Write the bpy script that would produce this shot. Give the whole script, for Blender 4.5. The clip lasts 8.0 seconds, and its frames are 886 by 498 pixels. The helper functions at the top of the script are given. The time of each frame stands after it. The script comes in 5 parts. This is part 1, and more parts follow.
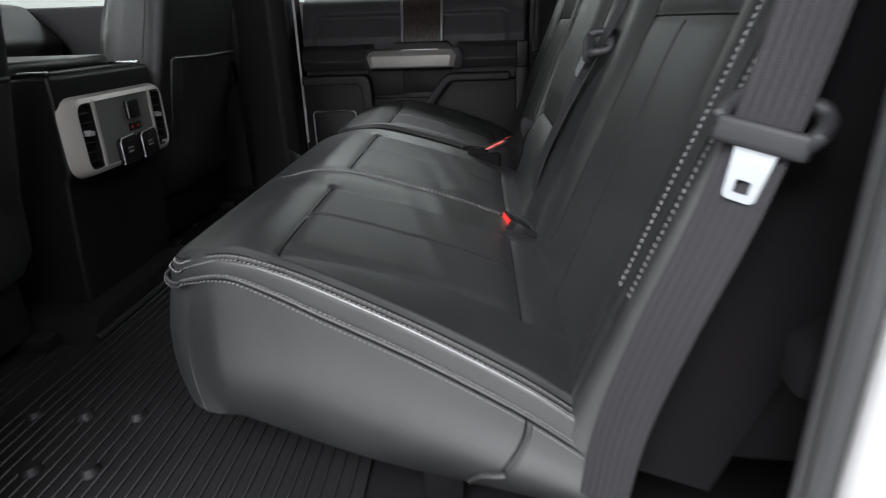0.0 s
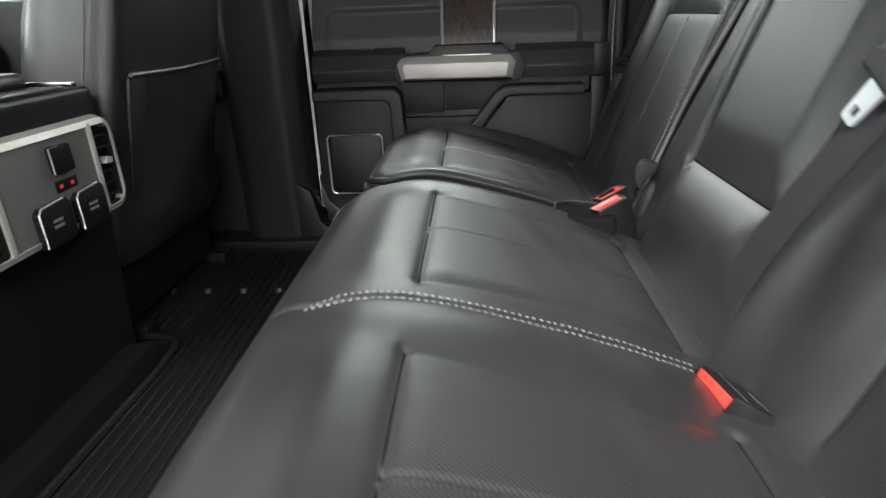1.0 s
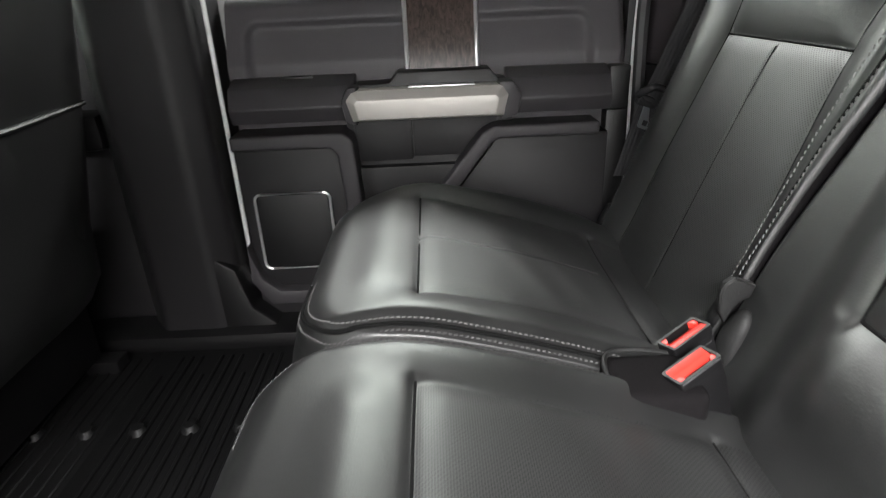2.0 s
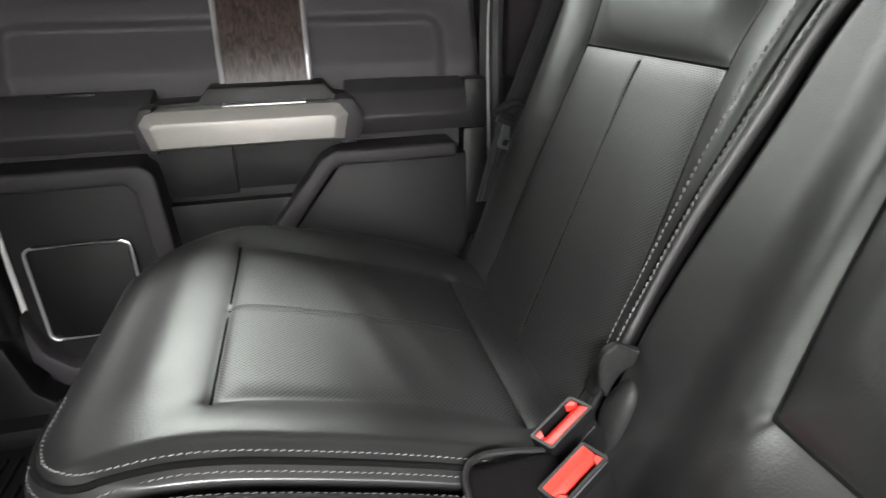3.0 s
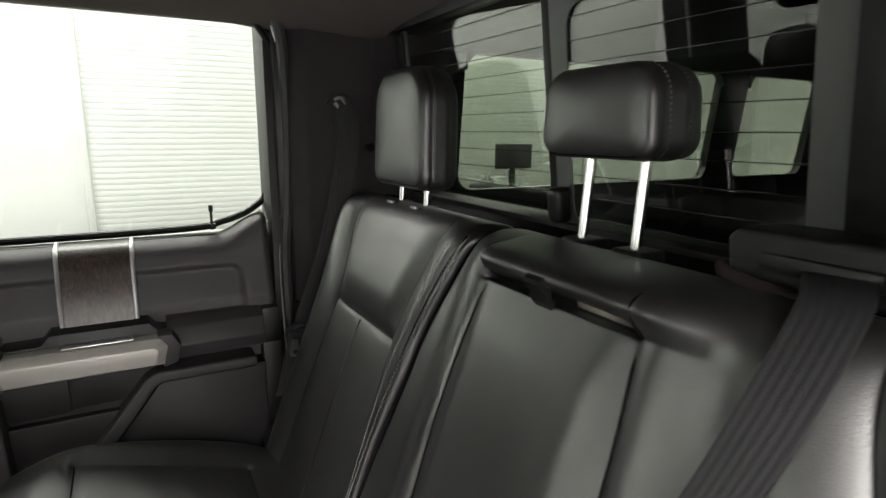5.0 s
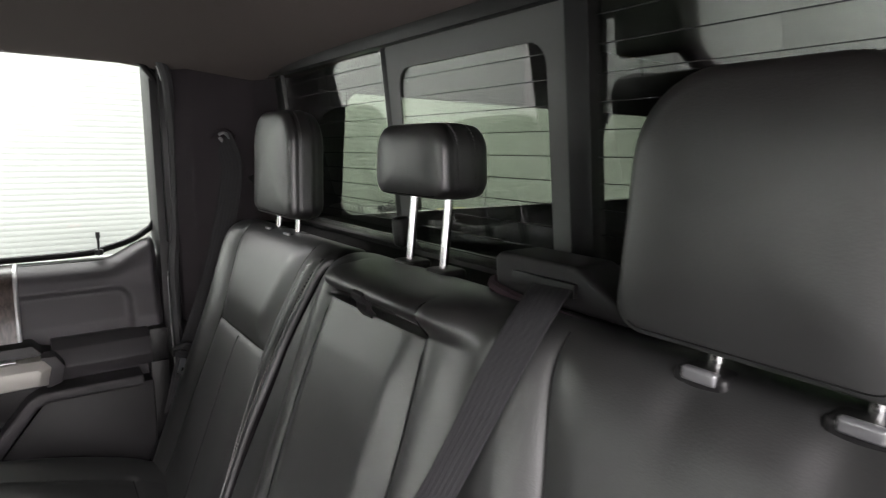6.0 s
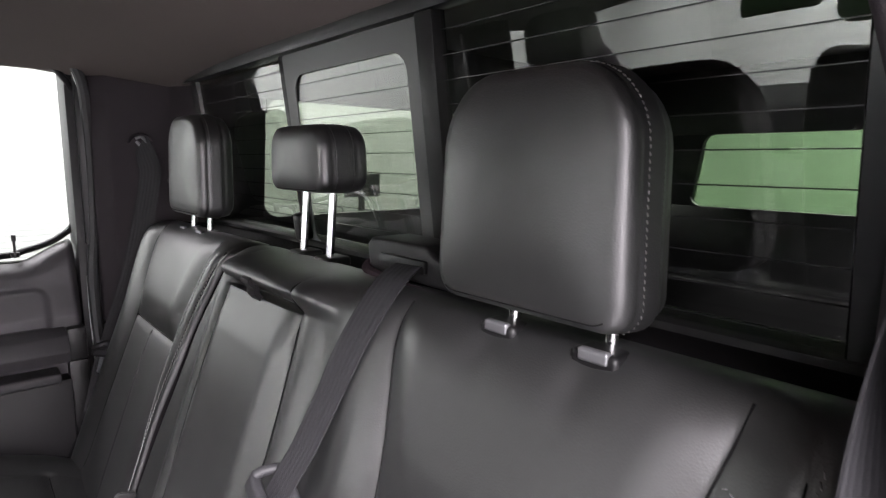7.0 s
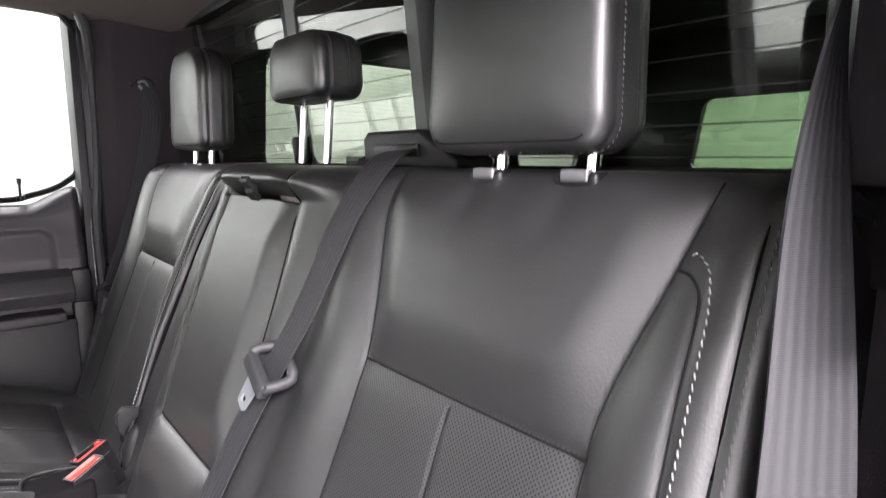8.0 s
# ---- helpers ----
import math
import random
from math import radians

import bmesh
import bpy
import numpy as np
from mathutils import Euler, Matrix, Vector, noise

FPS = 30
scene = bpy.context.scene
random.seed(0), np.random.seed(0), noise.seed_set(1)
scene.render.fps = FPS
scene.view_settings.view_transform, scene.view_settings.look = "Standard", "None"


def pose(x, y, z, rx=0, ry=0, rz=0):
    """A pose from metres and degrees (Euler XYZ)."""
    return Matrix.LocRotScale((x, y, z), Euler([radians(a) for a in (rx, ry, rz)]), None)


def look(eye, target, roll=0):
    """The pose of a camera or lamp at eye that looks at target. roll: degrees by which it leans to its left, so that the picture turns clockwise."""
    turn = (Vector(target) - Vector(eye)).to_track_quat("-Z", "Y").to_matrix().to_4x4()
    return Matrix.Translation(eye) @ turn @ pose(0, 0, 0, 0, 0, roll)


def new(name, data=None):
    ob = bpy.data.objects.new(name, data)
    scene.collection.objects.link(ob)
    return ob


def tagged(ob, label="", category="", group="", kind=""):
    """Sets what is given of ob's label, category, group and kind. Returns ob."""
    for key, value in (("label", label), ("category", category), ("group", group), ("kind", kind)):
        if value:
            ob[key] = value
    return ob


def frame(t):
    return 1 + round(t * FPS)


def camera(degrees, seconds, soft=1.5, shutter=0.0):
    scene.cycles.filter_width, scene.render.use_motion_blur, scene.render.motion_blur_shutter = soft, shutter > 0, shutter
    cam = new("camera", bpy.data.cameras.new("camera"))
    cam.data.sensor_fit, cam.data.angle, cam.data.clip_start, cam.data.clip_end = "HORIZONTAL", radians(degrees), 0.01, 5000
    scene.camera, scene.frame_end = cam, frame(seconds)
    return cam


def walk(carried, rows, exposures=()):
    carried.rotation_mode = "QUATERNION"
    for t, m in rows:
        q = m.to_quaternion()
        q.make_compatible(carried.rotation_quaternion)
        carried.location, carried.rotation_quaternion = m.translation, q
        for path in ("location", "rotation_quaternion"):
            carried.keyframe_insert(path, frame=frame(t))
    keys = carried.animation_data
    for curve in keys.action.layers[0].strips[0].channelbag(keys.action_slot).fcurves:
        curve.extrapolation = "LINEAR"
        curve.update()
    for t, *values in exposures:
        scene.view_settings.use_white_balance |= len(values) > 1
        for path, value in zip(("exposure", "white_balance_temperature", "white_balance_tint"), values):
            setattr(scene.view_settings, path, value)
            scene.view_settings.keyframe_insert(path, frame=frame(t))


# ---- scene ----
cam = camera(75.3, 8.0, soft=1.2, shutter=0.3)
PATH = [
    (0, (0.051, 0.002, 0.570), (-0.073, 1.858, -0.165), -1.9),
    (0.5, (-0.038, 0.267, 0.551), (-0.161, 2.119, -0.194), -2.6),
    (1, (-0.12, 0.474, 0.586), (-0.234, 2.321, -0.174), -2.2),
    (1.2, (-0.147, 0.561, 0.599), (-0.259, 2.406, -0.166), -2.2),
    (2.3, (-0.153, 0.991, 0.65), (-0.05, 2.807, -0.18), -2.0),
    (2.5, (-0.13, 1.032, 0.632), (0.046, 2.853, -0.176), -1.4),
    (3, (-0.078, 1.066, 0.636), (0.336, 2.843, -0.182), -1.0),
    (3.5, (-0.053, 1.032, 0.714), (0.551, 2.766, -0.079), -0.3),
    (4, (-0.051, 0.951, 0.791), (0.695, 2.707, 0.192), -0.0),
    (4.5, (-0.052, 0.838, 0.842), (0.803, 2.591, 0.399), 0.3),
    (4.7, (-0.055, 0.79, 0.864), (0.83, 2.534, 0.445), 0.3),
    (5.8, (-0.039, 0.58, 0.927), (1.081, 2.202, 0.586), 0.6),
    (6, (-0.036, 0.541, 0.926), (1.133, 2.13, 0.596), 0.8),
    (6.5, (-0.026, 0.454, 0.923), (1.218, 1.987, 0.598), 0.6),
    (7, (-0.007, 0.401, 0.912), (1.284, 1.9, 0.612), 0.5),
    (7.5, (-0.019, 0.373, 0.855), (1.287, 1.86, 0.565), 0.4),
    (8, (-0.021, 0.362, 0.773), (1.259, 1.869, 0.47), 0.2),
]
EXPOSURES = [(0.0, -0.12, 6300, 7), (0.5, 0.85, 6400, 3), (1.0, 1.15, 6500, 4), (2.5, 1.8, 6650, 6), (3.0, 1.75, 6650, 6), (3.5, 1.65, 6650, 6), (4.0, 1.35, 6650, 7), (4.5, 0.95, 7050, 6), (6.0, 1.2, 6700, 11), (7.0, 1.62, 6540, 17), (8.0, 1.95, 6580, 16)]
walk(cam, [(t, look(eye, target, roll)) for t, eye, target, roll in PATH], EXPOSURES)

# ---- world and lights ----
world = bpy.data.worlds.new("garage_air")
scene.world = world
world.use_nodes = True
world.node_tree.nodes["Background"].inputs[0].default_value = (0.9, 0.95, 1.0, 1)
world.node_tree.nodes["Background"].inputs[1].default_value = 0.05


def fill_lamp(x, y, sx, sy, watts, rx=0, ry=0):
    lamp = bpy.data.lights.new("fill_lamp", "AREA")
    lamp.shape, lamp.size, lamp.size_y, lamp.energy, lamp.color = "RECTANGLE", sx, sy, watts, (0.99, 0.968, 1.0)
    ob = new("fill_lamp", lamp)
    ob.matrix_basis = pose(x, y, 2.60, rx, ry, 0)
    return tagged(ob, "unseen white area lamp added under the garage ceiling", "lamp")


# unseen area lamps, added and balanced to light the cab and the walls
for lx, ly, sx, sy, watts in ((0.1, -1.6, 3.4, 2.0, 330), (-0.9, -2.3, 2.2, 1.6, 420), (-3.4, -2.2, 2.4, 1.2, 160), (-0.5, 4.4, 2.4, 0.8, 50), (2.4, 4.4, 2.4, 0.8, 85), (4.4, 1.2, 2.4, 1.2, 150)):
    fill_lamp(lx, ly, sx, sy, watts)
# added wall washers, turned so the front and far walls bounce light in
fill_lamp(-7.6, 0.9, 0.8, 5.0, 900, 0, 55)
fill_lamp(-3.0, 3.9, 2.8, 0.8, 170, 48, 0)


# ---- materials ----
def mat(name, colour, rough=0.5, metal=0.0, grain=0.0, grain_scale=300.0, bump=0.0, big=0.0, big_scale=6.0, coat=0.0, spec=0.5):
    """A surface with fine grain and broad uneven wear, in metres."""
    m = bpy.data.materials.new(name)
    m.use_nodes = True
    nt = m.node_tree
    b = nt.nodes["Principled BSDF"]
    b.inputs["Metallic"].default_value = metal
    b.inputs["Coat Weight"].default_value = coat
    b.inputs["Specular IOR Level"].default_value = spec
    tc = nt.nodes.new("ShaderNodeTexCoord")
    n1 = nt.nodes.new("ShaderNodeTexNoise")
    n1.inputs["Scale"].default_value, n1.inputs["Detail"].default_value = grain_scale, 3
    n2 = nt.nodes.new("ShaderNodeTexNoise")
    n2.inputs["Scale"].default_value, n2.inputs["Detail"].default_value = big_scale, 4
    for n in (n1, n2):
        nt.links.new(tc.outputs["Object"], n.inputs["Vector"])
    mixed = nt.nodes.new("ShaderNodeMath")
    mixed.operation = "MULTIPLY_ADD"
    mixed.inputs[1].default_value = grain
    nt.links.new(n1.outputs["Fac"], mixed.inputs[0])
    m2 = nt.nodes.new("ShaderNodeMath")
    m2.operation = "MULTIPLY"
    m2.inputs[1].default_value = big
    nt.links.new(n2.outputs["Fac"], m2.inputs[0])
    nt.links.new(m2.outputs[0], mixed.inputs[2])
    mx = nt.nodes.new("ShaderNodeMix")
    mx.data_type = "RGBA"
    mx.inputs["A"].default_value = (*[c * 0.72 for c in colour], 1)
    mx.inputs["B"].default_value = (*[min(1, c * 1.5) for c in colour], 1)
    if grain or big:
        off = nt.nodes.new("ShaderNodeMath")
        off.operation = "ADD"
        off.inputs[1].default_value = 0.36 - 0.5 * (grain + big)
        nt.links.new(mixed.outputs[0], off.inputs[0])
        nt.links.new(off.outputs[0], mx.inputs["Factor"])
    else:
        mx.inputs["Factor"].default_value = 0.36
    nt.links.new(mx.outputs["Result"], b.inputs["Base Color"])
    r = nt.nodes.new("ShaderNodeMath")
    r.operation = "MULTIPLY_ADD"
    r.inputs[1].default_value, r.inputs[2].default_value = 0.14, rough - 0.07
    nt.links.new(n2.outputs["Fac"], r.inputs[0])
    nt.links.new(r.outputs[0], b.inputs["Roughness"])
    if bump:
        bp = nt.nodes.new("ShaderNodeBump")
        bp.inputs["Strength"].default_value, bp.inputs["Distance"].default_value = bump, 0.001
        nt.links.new(n1.outputs["Fac"], bp.inputs["Height"])
        nt.links.new(bp.outputs["Normal"], b.inputs["Normal"])
    return m


def leather(name, colour, holes=False, rough=0.40):
    """Pebbled leather with soft wrinkles; holes: rows of fine perforations."""
    m = bpy.data.materials.new(name)
    m.use_nodes = True
    nt = m.node_tree
    b = nt.nodes["Principled BSDF"]
    tc = nt.nodes.new("ShaderNodeTexCoord")

    def tex(kind, scale, **kw):
        n = nt.nodes.new(kind)
        n.inputs["Scale"].default_value = scale
        nt.links.new(tc.outputs["Object"], n.inputs["Vector"])
        for k, v in kw.items():
            n.inputs[k].default_value = v
        return n

    def math_node(op, a, bb, c=None):
        n = nt.nodes.new("ShaderNodeMath")
        n.operation = op
        for i, v in enumerate((a, bb, c)):
            if v is None:
                continue
            if isinstance(v, (int, float)):
                n.inputs[i].default_value = v
            else:
                nt.links.new(v, n.inputs[i])
        return n.outputs[0]

    b.inputs["Specular IOR Level"].default_value = 1.0
    b.inputs["Coat Weight"].default_value, b.inputs["Coat Roughness"].default_value = 0.15, 0.42
    pebble = tex("ShaderNodeTexVoronoi", 520.0)
    wrinkle = tex("ShaderNodeTexNoise", 38.0, Detail=5.0, Roughness=0.65)
    cloud = tex("ShaderNodeTexNoise", 7.0, Detail=3.0)
    height = math_node("MULTIPLY_ADD", wrinkle.outputs["Fac"], 0.18, math_node("MULTIPLY", pebble.outputs["Distance"], 0.45))
    mx = nt.nodes.new("ShaderNodeMix")
    mx.data_type = "RGBA"
    mx.inputs["A"].default_value = (*[c * 0.75 for c in colour], 1)
    mx.inputs["B"].default_value = (*[c * 1.35 for c in colour], 1)
    nt.links.new(cloud.outputs["Fac"], mx.inputs["Factor"])
    out = mx.outputs["Result"]
    if holes:
        uv = nt.nodes.new("ShaderNodeUVMap")
        uv.uv_map = "plan"
        turn = nt.nodes.new("ShaderNodeMapping")
        turn.inputs["Rotation"].default_value = (0, 0, radians(45))
        nt.links.new(uv.outputs[0], turn.inputs["Vector"])
        dots = nt.nodes.new("ShaderNodeTexVoronoi")
        dots.voronoi_dimensions = "2D"
        dots.inputs["Scale"].default_value, dots.inputs["Randomness"].default_value = 320.0, 0.0
        nt.links.new(turn.outputs[0], dots.inputs["Vector"])
        hole = math_node("LESS_THAN", dots.outputs["Distance"], 0.25)
        dark = nt.nodes.new("ShaderNodeMix")
        dark.data_type = "RGBA"
        nt.links.new(math_node("MULTIPLY", hole, 0.8), dark.inputs["Factor"])
        nt.links.new(out, dark.inputs["A"])
        dark.inputs["B"].default_value = (0.004, 0.004, 0.004, 1)
        out = dark.outputs["Result"]
        height = math_node("MULTIPLY_ADD", hole, -1.4, height)
        nt.links.new(math_node("MULTIPLY_ADD", hole, -0.8, 1.0), b.inputs["Specular IOR Level"])
    nt.links.new(out, b.inputs["Base Color"])
    nt.links.new(math_node("MULTIPLY_ADD", cloud.outputs["Fac"], 0.16, rough - 0.08), b.inputs["Roughness"])
    bp = nt.nodes.new("ShaderNodeBump")
    bp.inputs["Strength"].default_value, bp.inputs["Distance"].default_value = 0.16, 0.0012
    nt.links.new(height, bp.inputs["Height"])
    nt.links.new(bp.outputs["Normal"], b.inputs["Normal"])
    return m


def webbing_mat(name, colour):
    """Woven belt with ribs along its length, from the mesh's own uv."""
    m = bpy.data.materials.new(name)
    m.use_nodes = True
    nt = m.node_tree
    b = nt.nodes["Principled BSDF"]
    uv = nt.nodes.new("ShaderNodeUVMap")
    uv.uv_map = "weave"
    chan = []
    for direction, scale in (("X", 2.1), ("Y", 260.0)):
        w = nt.nodes.new("ShaderNodeTexWave")
        w.bands_direction = direction
        w.inputs["Scale"].default_value = scale
        nt.links.new(uv.outputs[0], w.inputs["Vector"])
        chan.append(w.outputs["Fac"])
    s = nt.nodes.new("ShaderNodeMath")
    s.operation = "MULTIPLY_ADD"
    nt.links.new(chan[1], s.inputs[0])
    s.inputs[1].default_value = 0.3
    nt.links.new(chan[0], s.inputs[2])
    mx = nt.nodes.new("ShaderNodeMix")
    mx.data_type = "RGBA"
    mx.inputs["A"].default_value = (*[c * 0.8 for c in colour], 1)
    mx.inputs["B"].default_value = (*[c * 1.05 for c in colour], 1)
    nt.links.new(s.outputs[0], mx.inputs["Factor"])
    nt.links.new(mx.outputs["Result"], b.inputs["Base Color"])
    b.inputs["Roughness"].default_value = 0.55
    b.inputs["Specular IOR Level"].default_value = 0.15
    bp = nt.nodes.new("ShaderNodeBump")
    bp.inputs["Strength"].default_value, bp.inputs["Distance"].default_value = 0.5, 0.0006
    nt.links.new(s.outputs[0], bp.inputs["Height"])
    nt.links.new(bp.outputs["Normal"], b.inputs["Normal"])
    return m


def wood_mat(name):
    m = bpy.data.materials.new(name)
    m.use_nodes = True
    nt = m.node_tree
    b = nt.nodes["Principled BSDF"]
    tc = nt.nodes.new("ShaderNodeTexCoord")
    mp = nt.nodes.new("ShaderNodeMapping")
    mp.inputs["Scale"].default_value = (1, 1, 0.11)
    nt.links.new(tc.outputs["Object"], mp.inputs["Vector"])
    n = nt.nodes.new("ShaderNodeTexNoise")
    n.inputs["Scale"].default_value, n.inputs["Detail"].default_value, n.inputs["Distortion"].default_value = 150, 6, 1.2
    nt.links.new(mp.outputs[0], n.inputs["Vector"])
    ramp = nt.nodes.new("ShaderNodeValToRGB")
    ramp.color_ramp.elements[0].position, ramp.color_ramp.elements[1].position = 0.35, 0.72
    ramp.color_ramp.elements[0].color, ramp.color_ramp.elements[1].color = (0.022, 0.015, 0.013, 1), (0.10, 0.075, 0.066, 1)
    nt.links.new(n.outputs["Fac"], ramp.inputs[0])
    nt.links.new(ramp.outputs[0], b.inputs["Base Color"])
    b.inputs["Roughness"].default_value = 0.32
    bp = nt.nodes.new("ShaderNodeBump")
    bp.inputs["Strength"].default_value, bp.inputs["Distance"].default_value = 0.15, 0.0005
    nt.links.new(n.outputs["Fac"], bp.inputs["Height"])
    nt.links.new(bp.outputs["Normal"], b.inputs["Normal"])
    return m


def glass_mat(name, tint, gloss):
    m = bpy.data.materials.new(name)
    m.use_nodes = True
    nt = m.node_tree
    nt.nodes.remove(nt.nodes["Principled BSDF"])
    t = nt.nodes.new("ShaderNodeBsdfTransparent")
    t.inputs[0].default_value = (*tint, 1)
    g = nt.nodes.new("ShaderNodeBsdfGlossy")
    g.inputs["Roughness"].default_value = 0.0
    mx = nt.nodes.new("ShaderNodeMixShader")
    f = nt.nodes.new("ShaderNodeLayerWeight")
    f.inputs["Blend"].default_value = 0.5
    p = nt.nodes.new("ShaderNodeMath")
    p.operation = "POWER"
    p.inputs[1].default_value = 4.0
    nt.links.new(f.outputs["Facing"], p.inputs[0])
    k = nt.nodes.new("ShaderNodeMath")
    k.operation = "MULTIPLY_ADD"
    k.use_clamp = True
    k.inputs[1].default_value, k.inputs[2].default_value = 0.5 * gloss, 0.035 * gloss
    nt.links.new(p.outputs[0], k.inputs[0])
    nt.links.new(k.outputs[0], mx.inputs[0])
    nt.links.new(t.outputs[0], mx.inputs[1])
    nt.links.new(g.outputs[0], mx.inputs[2])
    nt.links.new(mx.outputs[0], nt.nodes["Material Output"].inputs[0])
    return m


LEATHER = leather("black_leather", (0.0080, 0.0082, 0.0082), rough=0.41)
PERF = leather("perforated_leather", (0.0095, 0.0097, 0.0097), holes=True, rough=0.46)
THREAD = mat("grey_thread", (0.125, 0.122, 0.122), 0.7, grain=0.5, grain_scale=900)
TRIM = mat("charcoal_plastic", (0.0110, 0.0103, 0.0113), 0.5, grain=0.3, grain_scale=700, bump=0.25, big=0.3, spec=0.32)
SOFT = mat("dark_soft_trim", (0.054, 0.0500, 0.0545), 0.55, grain=0.3, grain_scale=600, bump=0.3, big=0.3)
BAND = mat("dark_padded_vinyl", (0.031, 0.0287, 0.0315), 0.5, grain=0.3, grain_scale=600, bump=0.3, big=0.3, spec=0.4)
BLACK = mat("black_plastic", (0.0048, 0.0046, 0.0050), 0.42, grain=0.3, grain_scale=500, bump=0.15, big=0.3, spec=0.36)
RUBBER = mat("black_rubber", (0.008, 0.008, 0.008), 0.6, grain=0.4, grain_scale=400, bump=0.3, big=0.4, spec=0.3)
MATM = mat("floor_mat_rubber", (0.0058, 0.0058, 0.0060), 0.5, grain=0.5, grain_scale=350, bump=0.4, big=0.6, big_scale=9, spec=0.2)
CARPET = mat("black_carpet", (0.0042, 0.0036, 0.0040), 0.9, grain=0.8, grain_scale=900, bump=0.9, big=0.3, spec=0.1)
SILVER = mat("satin_silver_paint", (0.40, 0.385, 0.36), 0.38, metal=0.35, grain=0.15, grain_scale=900, big=0.15)
CHROME = mat("chrome", (0.75, 0.75, 0.77), 0.12, metal=1.0, big=0.1)
BRIGHT = mat("bright_trim_metal", (0.80, 0.80, 0.82), 0.3, metal=0.75, big=0.1)
DULL = mat("dull_grey_metal", (0.20, 0.20, 0.21), 0.3, metal=0.7, big=0.1)
GRIP = mat("grey_grip_plastic", (0.018, 0.018, 0.0195), 0.55, grain=0.3, grain_scale=700, bump=0.2, big=0.2, spec=0.3)
SEAM = mat("sewn_seam", (0.004, 0.004, 0.004), 0.9, grain=0.3, spec=0.1)
PURPLE = mat("brown_purple_carpet", (0.030, 0.020, 0.024), 0.95, grain=0.7, grain_scale=900, bump=0.8, big=0.3, spec=0.1)
STEEL = mat("brushed_steel", (0.50, 0.53, 0.56), 0.3, metal=0.8, grain=0.3, grain_scale=500, big=0.2)
RED = mat("red_button_plastic", (0.75, 0.035, 0.025), 0.35, grain=0.1, big=0.1)
WEB = webbing_mat("belt_webbing", (0.020, 0.0197, 0.0213))
WOOD = wood_mat("dark_wood_veneer")
LINER = mat("headliner_cloth", (0.11, 0.092, 0.086), 0.95, grain=0.5, grain_scale=1100, bump=0.5, big=0.2, spec=0.2)
PILLAR = mat("pillar_cloth", (0.029, 0.0245, 0.0275), 0.9, grain=0.5, grain_scale=1100, bump=0.5, big=0.2, spec=0.2)
PAINT = mat("white_car_paint", (0.72, 0.72, 0.71), 0.3, big=0.05, coat=0.5)
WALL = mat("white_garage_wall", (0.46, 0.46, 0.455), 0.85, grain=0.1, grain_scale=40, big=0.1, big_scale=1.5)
# same white wall, its colour darkened to tame the light on the far side
FARWALL = mat("dimmed_white_wall_paint", (0.37, 0.37, 0.365), 0.85, grain=0.1, grain_scale=40, big=0.1, big_scale=1.5)
SLAT = mat("roller_door_paint", (0.34, 0.345, 0.335), 0.5, big=0.1, big_scale=2)
CONCRETE = mat("garage_concrete", (0.17, 0.17, 0.17), 0.7, grain=0.4, grain_scale=60, bump=0.2, big=0.4, big_scale=1.2)
DARKGLASS = glass_mat("privacy_glass", (0.745, 0.77, 0.735), 2.2)
CANOPY = glass_mat("canopy_glass", (0.66, 0.715, 0.65), 0.8)
REARGREEN = glass_mat("green_rear_glass", (0.40, 0.52, 0.38), 0.8)
CLEAR = glass_mat("clear_glass", (0.93, 0.97, 0.94), 1.0)
FRIT = mat("black_glass_print", (0.02, 0.02, 0.021), 0.25, big=0.1)
FRAMEGREY = mat("grey_glass_border", (0.075, 0.078, 0.076), 0.4, big=0.1)
DIMTHREAD = mat("dark_grey_thread", (0.055, 0.052, 0.053), 0.7, grain=0.5, grain_scale=900)
GREY = mat("grey_rubber_seal", (0.035, 0.035, 0.036), 0.55, grain=0.3, grain_scale=300, bump=0.2, big=0.3, spec=0.35)


# ---- building helpers ----
def thing(name, label, category, at=(0, 0, 0), group="", kind=""):
    ob = new(name)
    ob.location = at
    ob.empty_display_size = 0.05
    return tagged(ob, label, category, group, kind)


def finish(name, me, material, parent, label="", smooth=True, angle=38):
    me.materials.append(material)
    if smooth:
        me.shade_smooth()
        me.set_sharp_from_angle(angle=radians(angle))
    ob = new(name, me)
    if parent is not None:
        ob.parent = parent
        if parent.parent is None:
            ob.matrix_parent_inverse = Matrix.Translation(-parent.location)
    return tagged(ob, label) if label else ob


def part(name, bm, material, parent=None, label="", smooth=True, angle=38):
    """One mesh under a thing or a part; coordinates are the world's."""
    bmesh.ops.recalc_face_normals(bm, faces=bm.faces)
    me = bpy.data.meshes.new(name)
    bm.to_mesh(me)
    bm.free()
    return finish(name, me, material, parent, label, smooth, angle)


def raw(name, verts, faces, material, parent=None, label="", angle=50):
    me = bpy.data.meshes.new(name)
    me.from_pydata([tuple(map(float, v)) for v in verts], [], [tuple(map(int, f)) for f in faces])
    me.update()
    return finish(name, me, material, parent, label, True, angle)


def bev(bm, edges, r, seg=2):
    if r > 0:
        bmesh.ops.bevel(bm, geom=list(edges), offset=r, segments=seg, profile=0.6, affect="EDGES", clamp_overlap=True)


def box(lo, hi, r=0.0, seg=2, bm=None, m=None):
    """A box between two corners, its edges rounded by r; m turns it afterwards."""
    b = bmesh.new()
    lo, hi = Vector(lo), Vector(hi)
    bmesh.ops.create_cube(b, size=1.0, matrix=Matrix.LocRotScale((lo + hi) / 2, None, hi - lo))
    bev(b, b.edges, r, seg)
    if m is not None:
        b.transform(m)
    return join(bm, b)


